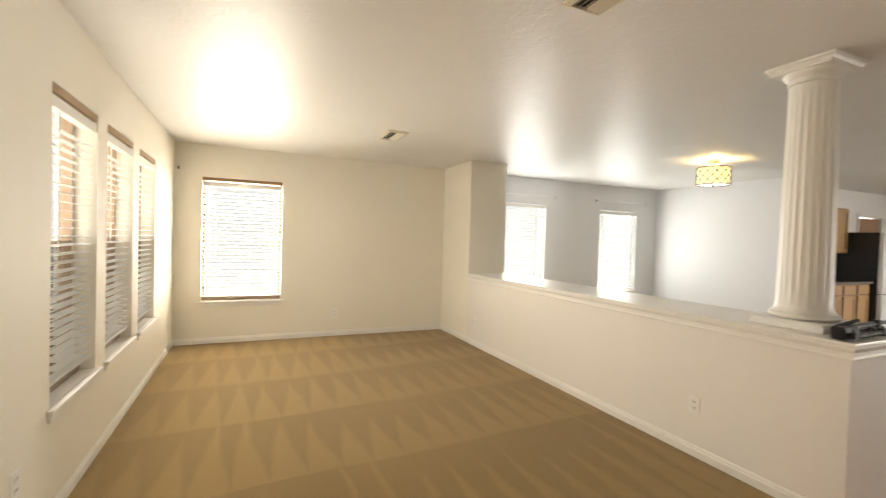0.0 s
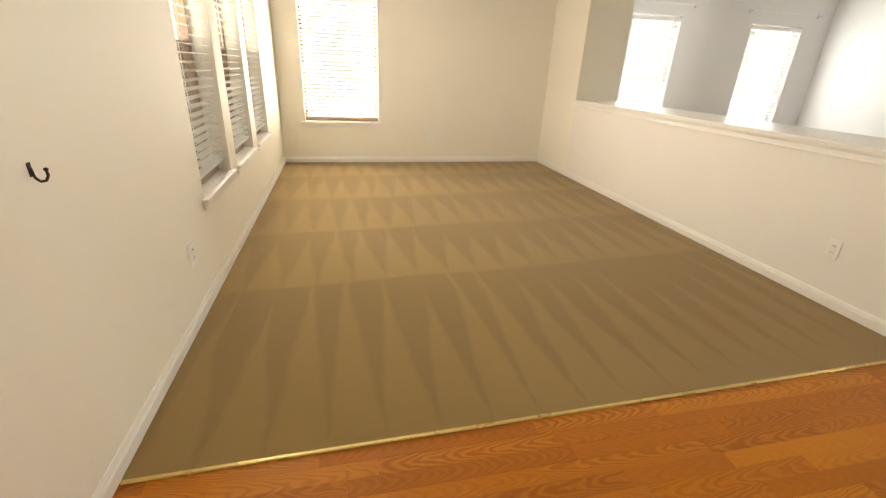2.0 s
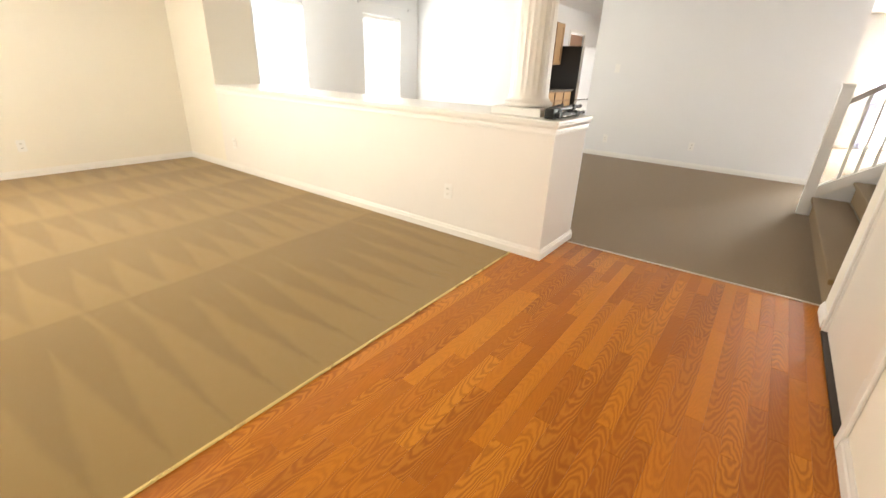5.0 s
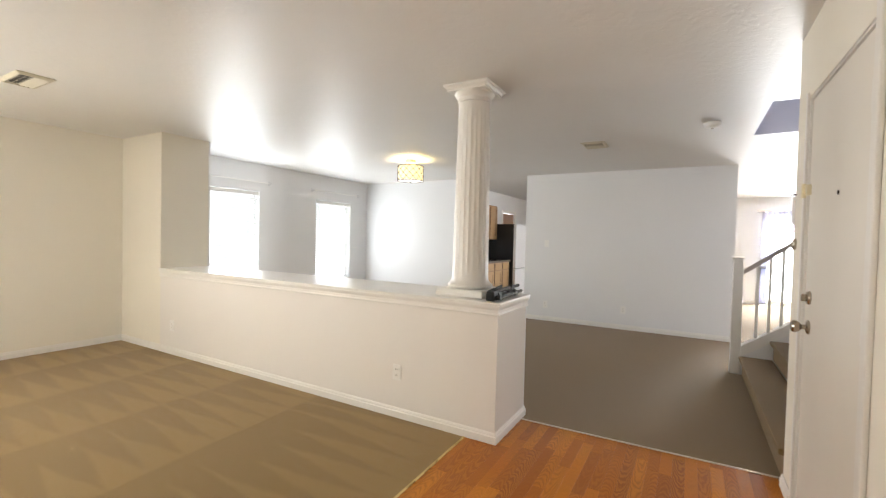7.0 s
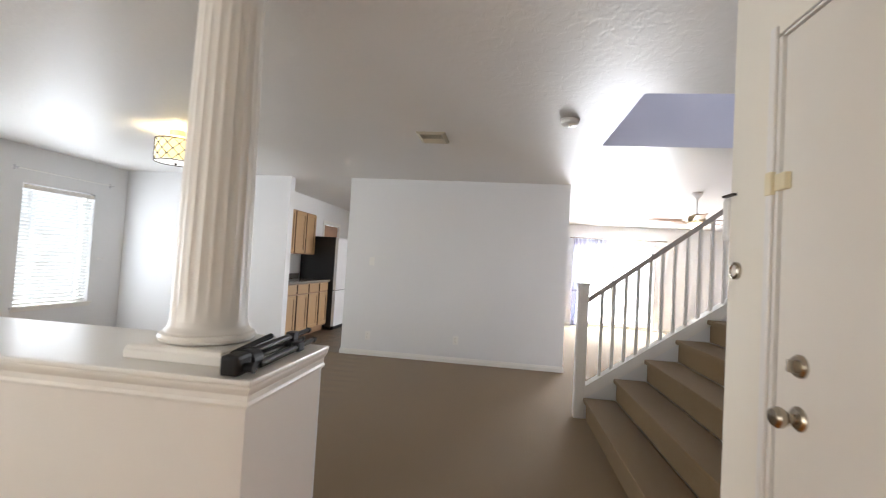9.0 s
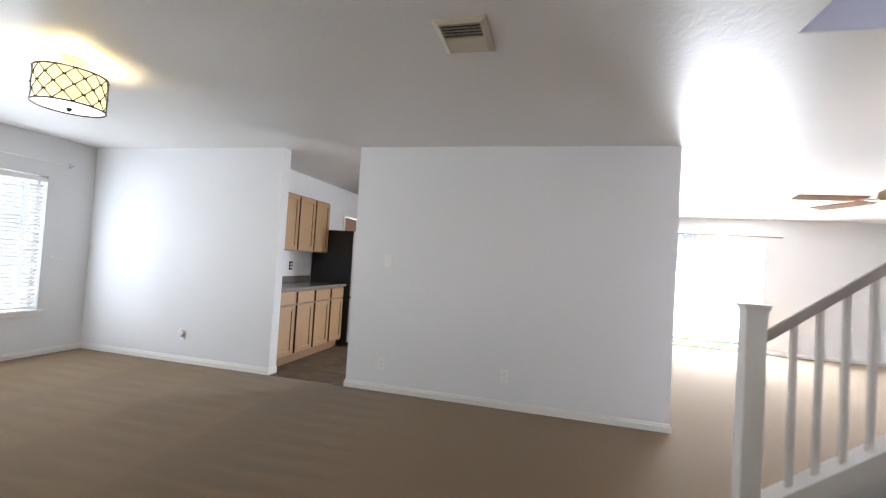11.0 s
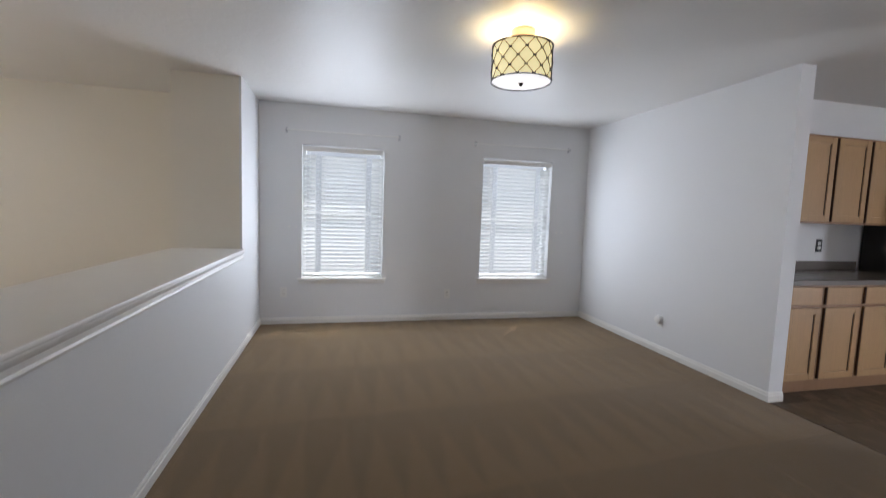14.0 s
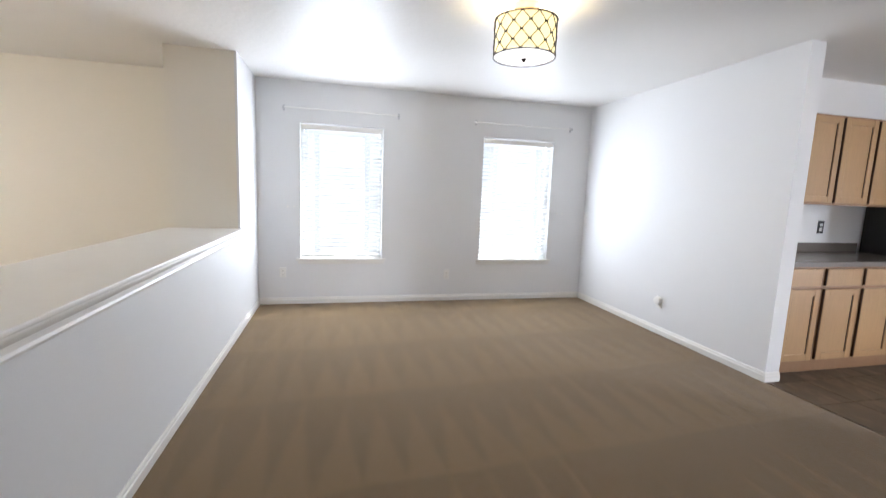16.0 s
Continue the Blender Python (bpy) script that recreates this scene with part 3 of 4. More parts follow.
a, b, c, d = WIN_FAR
place(window("window_1", a, b, c, d, FRAME, "bronze-framed single-hung window in the living room", True), wm(a, YN, c, 0))
place(blind(b - a, d - c, -12, "white two-inch blind, slats open, blown out by daylight", 0.05, True), wm(a, YN, c, 0))
for k, (a, b) in enumerate(WIN_L):
    place(window("window_%d" % (k + 2), a, b, 0.53, 2.05, FRAME, "narrow bronze-framed window in the living room", True, True), wm(XL, a, 0.53, 90))
    place(blind(b - a, 1.52, 6, "white two-inch blind with open slats in a narrow window", 0.08, True), wm(XL, a, 0.53, 90))
for k, (a, b, c, d) in enumerate((WIN_D1, WIN_D2)):
    place(window("window_%d" % (k + 5), a, b, c, d, VFRAME, "white single-hung window in the dining room"), wm(a, YN, c, 0))
    place(blind(b - a, d - c, -38, "white two-inch blind, slats half closed, in a dining window", 0.02), wm(a, YN, c, 0))


# sliding glass door and window of the family room
sd = thing("door_sliding", "white-framed sliding glass door filled with daylight", "glass door", (XB, -2.66, 0))
sd["kind"] = "structure"
for k, (y0, y1, dx) in enumerate(((0, 0.93, 0.05), (0.89, 1.82, 0.10))):
    bm = bmesh.new()
    box(bm, dx, dx + 0.04, y0, y0 + 0.06, 0.02, 1.96)
    box(bm, dx, dx + 0.04, y1 - 0.06, y1, 0.02, 1.96)
    box(bm, dx, dx + 0.04, y0 + 0.06, y1 - 0.06, 0.02, 0.10)
    box(bm, dx, dx + 0.04, y0 + 0.06, y1 - 0.06, 1.90, 1.96)
    leaf = part("sash", bm, VFRAME, sd)
    p = part("pane", boxed(dx + 0.017, dx + 0.022, y0 + 0.06, y1 - 0.06, 0.10, 1.90), GLASS, leaf)
    p.visible_shadow = False
place(window("window_7", 0, 0.84, 0, 1.0, VFRAME, "white window high in the family room"), wm(XB, -5.76, 1.05, -90))


# ---- foyer ----
door = thing("door_front", "closed cream-white flush front door with nickel hardware", "door", (3.546, 0, 0))
door["kind"] = "structure"
part("slab", boxed(0.012, 0.896, 0.030, 0.074, 0.012, 2.058, bevel=0.003), DOOR, door)
bm = bmesh.new()
box(bm, -0.019, 0.008, -0.064, YF - 0.001, 0.0, 2.062)
box(bm, 0.900, 0.917, -0.064, YF - 0.001, 0.0, 2.062)
box(bm, -0.019, 0.917, -0.064, YF - 0.001, 2.0715, 2.0742)
part("jamb", bm, TRIM, door)
bm = bmesh.new()
box(bm, -0.078, -0.018, YF, YF + 0.017, 0.0, 2.15, bevel=0.007)
part("casing", bm, TRIM, door)
bm = bmesh.new()
box(bm, 0.914, 0.944, YF, YF + 0.010, 0.0, 2.10, bevel=0.004)
part("casing", bm, TRIM, door)
part("weatherstrip", boxed(0.010, 0.898, 0.060, 0.082, 2.0605, 2.0690), TRIM, door)
part("threshold", boxed(0.008, 0.900, -0.05, 0.10, 0.0, 0.011, bevel=0.003), BRONZE, door, "dark metal threshold")
for z in (0.22, 1.075, 1.82):
    hinge = part("hinge", boxed(0.008, 0.036, 0.0745, 0.080, z - 0.05, z + 0.05, bevel=0.0015), PLASTIC, door, "painted butt hinge")
    part("knuckle", rod(bmesh.new(), (0.010, 0.083, z - 0.052), (0.010, 0.083, z + 0.052), 0.0115), PLASTIC, hinge)
    part("pin_tip", rod(bmesh.new(), (0.010, 0.083, z - 0.064), (0.010, 0.083, z - 0.053), 0.0085), PLASTIC, hinge)


def turned(outline, y, x, z, sides=24):
    bm = lathe(bmesh.new(), outline, sides)
    bmesh.ops.transform(bm, verts=bm.verts, matrix=pose(x, y, z, -90, 0, 0))
    return bm


part("rosette", turned([(0.033, 0), (0.033, 0.004), (0.026, 0.010), (0.013, 0.013)], 0.074, 0.795, 0.955), NICKEL, door)
part("knob", turned([(0.012, 0.01), (0.012, 0.028), (0.020, 0.034), (0.028, 0.046), (0.029, 0.058), (0.022, 0.067), (0.006, 0.069)], 0.074, 0.795, 0.955), NICKEL, door, "satin nickel door knob", True)
bolt = part("deadbolt", turned([(0.032, 0), (0.032, 0.006), (0.027, 0.013), (0.010, 0.014)], 0.074, 0.795, 1.095), NICKEL, door)
part("thumb_turn", boxed(0.789, 0.801, 0.087, 0.108, 1.078, 1.112, bevel=0.004), NICKEL, bolt)
part("peephole", turned([(0.009, 0), (0.009, 0.004), (0.005, 0.005)], 0.0735, 0.412, 1.555, 14), BRONZE, door)
sensor = thing("door_sensor", "small ivory alarm contact on door edge and jamb", "sensor", (4.455, YF, 1.61))
part("magnet", boxed(-0.055, -0.004, -0.010, 0.008, -0.02, 0.03, bevel=0.003), IVORY, sensor)
part("contact", boxed(0.0, 0.030, 0.0, 0.016, -0.03, 0.04, bevel=0.003), IVORY, sensor)

# gadgets on the end of the front wall
kp = thing("alarm_siren", "rounded white plastic box on the wall end", "alarm", (XS1 - 0.05, 0.055, 1.54))
part("case", boxed(0.0, 0.045, -0.06, 0.04, -0.085, 0.075, bevel=0.018), PLASTIC, kp)
part("top_plate", boxed(-0.04, 0.03, 0.031, 0.046, 0.074, 0.082), BRONZE, kp)
ck = thing("wall_dial", "small round grey dial beside the entry door", "dial", (4.655, YF, 1.35))
part("ring", turned([(0.030, 0), (0.030, 0.010), (0.022, 0.014), (0.020, 0.008)], 0, 0, 0), NICKEL, ck)
part("face", turned([(0.019, 0), (0.019, 0.009)], 0, 0, 0), PLASTIC, ck)

rack = thing("key_rack", "small dark key rack with two nickel hooks", "key rack", (2.955, YF, 1.505))
part("back_plate", boxed(-0.05, 0.0, 0, 0.014, -0.09, 0.09, bevel=0.004), BRONZE, rack)
for z in (0.032, -0.03):
    hook = part("hook", rod(bmesh.new(), (0.012, 0, z), (0.012, 0.085, z), 0.006), NICKEL, rack)
    part("ball", turned([(0.004, 0.08), (0.012, 0.086), (0.014, 0.095), (0.008, 0.103)], 0, 0.012, z, 14), NICKEL, hook, "", True)

# coat hook on the west wall
hk = thing("wall_hook", "dark bronze coat hook on the cream wall", "hook", (XL, 1.875, 0.953))
part("plate", boxed(0, 0.006, -0.012, 0.012, -0.02, 0.045, bevel=0.002), BRONZE, hk)
bm = bmesh.new()
curl = [(0.006, 0.02), (0.012, -0.025), (0.030, -0.045), (0.055, -0.040), (0.068, -0.015), (0.066, 0.008)]
for p, q in zip(curl, curl[1:]):
    rod(bm, (p[0], 0, p[1]), (q[0], 0, q[1]), 0.0065, 0.006, 10)
part("hook", bm, BRONZE, hk)
part("tip", lathe(bmesh.new(), [(0.004, 0), (0.010, 0.005), (0.011, 0.011), (0.005, 0.017)], 12), BRONZE, hk).location = (0.066, 0, 0.004)


hk.scale = (0.52, 0.52, 0.52)


# ---- outlets and switches ----
def outlet(x, y, z, turn, label="white duplex outlet on a painted wall", mat=PLASTIC, kind="outlet"):
    o = thing("wall_" + kind, label, kind, (x, y, z), turn, "wall plates")
    part("plate", boxed(-0.036, 0.036, -0.006, 0, -0.058, 0.058, bevel=0.003), mat, o)
    if kind == "outlet":
        for dz in (-0.021, 0.021):
            s = part("socket", boxed(-0.017, 0.017, -0.009, -0.005, dz - 0.014, dz + 0.014, bevel=0.004), PLASTIC if mat is not PLASTIC else TRIM, o)
            for dx in (-0.006, 0.006):
                part("slot", boxed(dx - 0.0012, dx + 0.0012, -0.0095, -0.0085, dz - 0.004, dz + 0.006), DARK, s)
    else:
        part("toggle", boxed(-0.005, 0.005, -0.016, -0.005, -0.006, 0.012, bevel=0.002), TRIM, o)
    return o


outlet(XL, 2.78, 0.345, 90)
outlet(2.687, YN, 0.31, 0)
outlet(XH1, 2.43, 0.335, -90)
outlet(XH1, 5.45, 0.31, -90)
outlet(XH2, 2.63, 0.362, 90)
outlet(7.0, YN, 0.32, 0)
outlet(5.11, YN, 0.36, 0)
plug = outlet(XP, 5.075, 0.315, -90, "white outlet with a round plug-in on the dining wall")
part("plug_in", turned([(0.038, 0), (0.043, 0.012), (0.038, 0.034), (0.012, 0.040)], 0, 0, 0), PLASTIC, plug, "round white plug-in").matrix_basis = pose(0, -0.006, 0.02, 0, 0, 180)
outlet(XP, 2.66, 0.27, -90)
outlet(XP, 1.446, 0.30, -90)
outlet(XP, 2.665, 1.29, -90, "white toggle switch on the plain white wall", PLASTIC, "switch")
outlet(10.06, YB, 1.13, 0, "black outlet on the kitchen backsplash wall", BLACK)

# ---- column on the half wall ----
CX, CY, CZ = 4.577, 1.985, 0.927
col = thing("column", "white fluted wooden column standing on the half wall", "column", (CX, CY, CZ))
bm = boxed(-0.185, 0.185, -0.185, 0.185, 0, 0.032, bevel=0.004)
sweep(bm, [(-0.17, -0.17), (0.17, -0.17), (0.17, 0.17), (-0.17, 0.17)], [(0.0, 0.032), (0.012, 0.032), (0.008, 0.044), (-0.004, 0.050), (-0.17, 0.050), (-0.17, 0.032)], closed=True)
part("plinth", bm, TRIM, col)
part("base_ring", lathe(bmesh.new(), [(0.150, 0.050), (0.163, 0.056), (0.168, 0.068), (0.163, 0.080), (0.150, 0.086), (0.146, 0.094), (0.139, 0.102), (0.137, 0.112)], 64), TRIM, col, "", True)


def flutes(a, z):
    s = abs(math.sin(11 * a))
    fade = min(1, max(0, (z - 0.13) / 0.03)) * min(1, max(0, (1.36 - z) / 0.03))
    return 1 - 0.038 * fade * s ** 0.7


outline = [(0.137, 0.112), (0.134, 0.125)]
for k in range(22):
    z = 0.13 + k * (1.36 - 0.13) / 21
    outline.append((0.133 - 0.018 * (k / 21) ** 1.4, z))
outline += [(0.115, 1.38), (0.115, 1.395)]
part("shaft", lathe(bmesh.new(), outline, 160, flutes), TRIM, col, "", True)
part("capital", lathe(bmesh.new(), [(0.115, 1.395), (0.123, 1.400), (0.123, 1.410), (0.117, 1.414), (0.117, 1.430), (0.126, 1.436), (0.140, 1.448), (0.146, 1.460), (0.146, 1.466)], 64), TRIM, col, "", True)
top = H - CZ
bm = boxed(-0.150, 0.150, -0.150, 0.150, 1.466, 1.480)
sweep(bm, [(-0.150, -0.150), (0.150, -0.150), (0.150, 0.150), (-0.150, 0.150)], [(0.0, 1.480), (0.004, 1.480), (0.012, 1.492), (0.022, 1.498), (0.022, top - 0.001), (-0.15, top - 0.001), (-0.15, 1.480)], closed=True)
part("abacus", bm, TRIM, col)

# ---- tripod lying on the cap ----
tri = thing("tripod", "folded black tripod lying on the white half wall cap", "tripod", (4.60, 1.705, 0.929), 3)
for k, (dy, dz) in enumerate(((-0.026, 0.018), (0.026, 0.018), (0.0, 0.058))):
    leg = part("leg", rod(bmesh.new(), (-0.20, dy, dz), (0.12, dy, dz), 0.0145), TUBE, tri)
    part("lower_section", rod(bmesh.new(), (0.10, dy, dz), (0.265, dy, dz), 0.0105), TUBE, leg)
    part("leg_lock", boxed(0.085, 0.135, dy - 0.017, dy + 0.017, dz - 0.017, dz + 0.019, bevel=0.004), RUBBER, leg)
    part("rubber_foot", rod(bmesh.new(), (0.265, dy, dz), (0.29, dy, dz), 0.013, 0.009), RUBBER, leg)
part("collar", rod(bmesh.new(), (-0.245, 0, 0.036), (-0.185, 0, 0.036), 0.036, 0.034, 20), RUBBER, tri)
part("head", boxed(-0.335, -0.25, -0.03, 0.03, 0.006, 0.070, bevel=0.012), RUBBER, tri)
part("pan_knob", rod(bmesh.new(), (-0.295, -0.03, 0.03), (-0.295, -0.062, 0.03), 0.014, 0.017, 16), RUBBER, tri)
part("pan_handle", rod(bmesh.new(), (-0.26, 0.034, 0.062), (0.02, 0.046, 0.070), 0.007, 0.011, 12), RUBBER, tri)

# ---- stairs and balustrade ----
stairs = thing("staircase", "carpeted staircase with a white skirt board", "stairs", (XS1, YST, 0))
W = XS2 - XS1
bm = bmesh.new()
box(bm, 0.002, W - 0.002, -RUN - 0.02, -0.02, 0.0, RISE - 0.028)
box(bm, 0.002, W - 0.002, -RUN - 0.02, 0.012, RISE - 0.04, RISE, bevel=0.014)
step_mesh = finish(bm, "step", CARPET2, True)
for k in range(14):
    s = new("step", step_mesh)
    s.parent = stairs
    s.location = (0, -k * RUN, k * RISE)
bm = flat([(-0.35, 0.0), (-4.1, 0.0), (-4.1, 2.3), (-0.35, -0.02)][:4], 0.004, W - 0.004)
bmesh.ops.transform(bm, verts=bm.verts, matrix=Matrix(((0, 0, 1, 0), (1, 0, 0, 0), (0, 1, 0, 0), (0, 0, 0, 1))))
part("carriage", bm, WHITE, stairs)


def slope(y):
    return 0.343 + (0.025 - y) * 0.713


def prism_yz(points, x0, x1):
    bm = flat(points, x0, x1)
    bmesh.ops.transform(bm, verts=bm.verts, matrix=Matrix(((0, 0, 1, 0), (1, 0, 0, 0), (0, 1, 0, 0), (0, 0, 0, 1))))
    return bm


YE = -1.330
structure("wall_under_stairs", prism_yz([(0.09, -0.05), (0.09, slope(0.09) - 0.11), (YE, slope(YE) - 0.11), (YE, -0.05)], XS2 + 0.008, XS2 + 0.085), WHITE, "white knee wall under the balustrade")
rail = thing("balustrade", "white painted stair balustrade with square newel post", "balustrade", (0, 0, 0))
part("shoe_board", prism_yz([(0.09, slope(0.09) - 0.112), (0.09, slope(0.09)), (YE, slope(YE)), (YE, slope(YE) - 0.112)], XS2 - 0.012, XS2 + 0.098), TRIM, rail)
nx, ny = 7.143, 0.135
newel = part("newel_post", boxed(nx - 0.045, nx + 0.045, ny - 0.045, ny + 0.045, 0.0, 1.195, bevel=0.005), TRIM, rail)
bm = boxed(nx - 0.055, nx + 0.055, ny - 0.055, ny + 0.055, 1.195, 1.213, bevel=0.004)
box(bm, nx - 0.048, nx + 0.048, ny - 0.048, ny + 0.048, 1.180, 1.1945, bevel=0.003)
part("newel_cap", bm, TRIM, newel)


def handrail(y):
    return 1.152 - (0.028 + y) * 0.772


bm = prism_yz([(0.092, handrail(0.092) - 0.014), (0.092, handrail(0.092) + 0.016), (YE, handrail(YE) + 0.016), (YE, handrail(YE) - 0.014)], nx - 0.027, nx + 0.027)
bmesh.ops.bevel(bm, geom=bm.edges[:], offset=0.009, segments=2, affect="EDGES")
# white rail; the taupe colour holds the shade of its backlit side
part("handrail", bm, plain("white_rail_in_shade", (0.42, 0.38, 0.35), 0.4, vary=0.08), rail, "white handrail with its backlit shade put into the colour")
for k in range(13):
    y = -0.035 - k * 0.1017
    part("baluster", prism_yz([(y - 0.012, slope(y - 0.012) - 0.002), (y + 0.012, slope(y + 0.012) - 0.002), (y + 0.012, handrail(y + 0.012) - 0.012), (y - 0.012, handrail(y - 0.012) - 0.012)], nx - 0.012, nx + 0.012), TRIM, rail)

# ---- dining light ----
UP = 0.028
lamp = thing("ceiling_light", "drum ceiling light with lit yellow shade and dark lattice", "ceiling light", (6.78, 4.05, UP))
part("canopy", lathe(bmesh.new(), [(0.080, 2.411), (0.080, 2.358), (0.070, 2.346), (0.012, 2.344), (0.012, 2.28)][::-1], 28), plain("brushed_pink_metal", (0.55, 0.40, 0.33), 0.35, 0.8), lamp, "brushed metal canopy")
bm = bmesh.new()
R = 0.198
for k in range(48):
    a0, a1 = 2 * math.pi * k / 48, 2 * math.pi * (k + 1) / 48
    q = [bm.verts.new((R * math.cos(a), R * math.sin(a), z)) for a, z in ((a0, 2.075), (a1, 2.075), (a1, 2.300), (a0, 2.300))]
    bm.faces.new(q)
bmesh.ops.remove_doubles(bm, verts=bm.verts, dist=0.0005)
bmesh.ops.solidify(bm, geom=bm.faces[:], thickness=0.003)
part("shade", bm, SHADE, lamp, "lit yellow linen drum shade", True)
part("diffuser", lathe(bmesh.new(), [(0.05, 2.064), (0.15, 2.066), (0.199, 2.074), (0.199, 2.080), (0.05, 2.078)], 48), DIFF, lamp, "lit white diffuser", True)


def hoop(z, r, t):
    bm = bmesh.new()
    return sweep(bm, [(r * math.cos(-2 * math.pi * k / 48), r * math.sin(-2 * math.pi * k / 48)) for k in range(48)], [(-t, z - t), (t, z - t), (t, z + t), (-t, z + t)], closed=True)


part("hoop", hoop(2.302, 0.205, 0.004), BRONZE, lamp)
part("hoop", hoop(2.070, 0.205, 0.004), BRONZE, lamp)
bm = bmesh.new()
RL, TURNS = 0.206, 12
for d in (-1, 1):
    for k in range(TURNS):
        prev = None
        for j in range(7):
            a = 2 * math.pi * (k / TURNS) + d * j / 6 * 2 * math.pi / TURNS * 2
            p = Vector((RL * math.cos(a), RL * math.sin(a), 2.074 + 0.226 * j / 6))
            if prev is not None:
                rod(bm, prev, p, 0.0030, sides=5)
            prev = p
part("lattice", bm, BRONZE, lamp, "dark bronze wire lattice")
knot = finish(rod(bmesh.new(), (0, -0.011, 0), (0, 0.011, 0), 0.0062, sides=6), "lattice_knot", BRONZE)
for row in range(5):
    for k in range(TURNS):
        a = 2 * math.pi * (k + (0.5 if row % 2 else 0)) / TURNS
        ob = new("lattice_knot", knot)
        ob.parent = lamp
        ob.matrix_basis = pose(RL * math.cos(a), RL * math.sin(a), 2.074 + 0.226 * row / 4, 0, 0, math.degrees(a))
part("finial", lathe(bmesh.new(), [(0.003, 2.040), (0.010, 2.047), (0.015, 2.056), (0.017, 2.064)], 16), BRONZE, lamp, "", True)


lamp.matrix_basis = Matrix.Translation((6.78, 4.05, 2.438 - 2.411 * 0.89)) @ Matrix.Diagonal((0.89, 0.89, 0.89, 1))


# ---- ceiling vents and smoke detector ----
def vent(x, y, w, d, along_x, label):
    v = thing("ceiling_vent", label, "vent", (x, y, H), 0 if along_x else 90, "ceiling vents")
    if not along_x:
        w, d = d, w
    part("backing", boxed(-w / 2 + 0.02, w / 2 - 0.02, -d / 2 + 0.02, d / 2 - 0.02, -0.004, -0.001), DARK, v)
    bm = bmesh.new()
    sweep(bm, [(-w / 2, -d / 2), (w / 2, -d / 2), (w / 2, d / 2), (-w / 2, d / 2)], [(0, -0.001), (0, -0.006), (-0.024, -0.018), (-0.030, -0.018), (-0.030, -0.001)], closed=True)
    part("frame", bm, VENT, v)
    n = max(4, int((d - 0.06) / 0.026))
    for k in range(n):
        y0 = -d / 2 + 0.03 + (k + 0.5) * (d - 0.06) / n
        tilt = 42 if k < n / 2 else -42
        part("slat", boxed(-w / 2 + 0.03, w / 2 - 0.03, -0.011, 0.011, -0.0008, 0.0008, m=pose(0, y0, -0.013, tilt)), VENT, v)
    return v


vent(2.945, 4.89, 0.22, 0.40, False, "almond metal ceiling vent in the living room")
vent(2.97, 1.93, 0.22, 0.40, False, "almond metal ceiling vent by the foyer")
vent(6.815, 1.555, 0.325, 0.255, False, "almond metal ceiling vent in the dining room")
sm = thing("smoke_detector", "round white smoke detector on the ceiling", "smoke detector", (6.32, 0.44, H))
part("base", lathe(bmesh.new(), [(0.068, -0.012), (0.072, -0.008), (0.072, -0.001)], 32), PLASTIC, sm)
part("cover", lathe(bmesh.new(), [(0.030, -0.046), (0.052, -0.042), (0.063, -0.032), (0.066, -0.012)], 32), PLASTIC, sm, "", True)
part("test_button", lathe(bmesh.new(), [(0.010, -0.050), (0.012, -0.046)], 14), NICKEL, sm)

# ---- curtain hardware ----
for x0, x1 in ((5.14, 6.37), (7.29, 8.53)):
    cr = thing("curtain_rod", "thin white curtain rod on two brackets", "curtain rod", (0, YN, 2.15), 0, "curtain rods")
    part("rod", rod(bmesh.new(), (x0 + 0.01, -0.05, 0), (x1 - 0.01, -0.05, 0), 0.006, sides=10), PLASTIC, cr)
    for x in (x0, x1):
        bm = boxed(x - 0.012, x + 0.012, -0.008, 0, -0.03, 0.03, bevel=0.003)
        box(bm, x - 0.009, x + 0.009, -0.062, -0.008, -0.010, 0.008, bevel=0.003)
        part("bracket", bm, GREY, cr, "grey plastic rod bracket")
for x0 in (5.17, 8.42):
    hb = thing("curtain_holdback", "pair of small white curtain anchors", "anchor", (x0, YN, 1.10), 0, "curtain anchors")
    for dx in (0, 0.07):
        part("anchor", rod(bmesh.new(), (dx, 0, 0), (dx, -0.03, 0.0), 0.006, 0.011, 10), PLASTIC, hb)
cb = thing("curtain_bracket", "small dark curtain rod bracket in the corner", "bracket", (0.815, YN, 2.136))
part("plate", boxed(-0.012, 0.012, -0.006, 0, -0.02, 0.02), NICKEL, cb)
part("arm", boxed(-0.006, 0.006, -0.05, -0.006, -0.008, 0.004), NICKEL, cb)


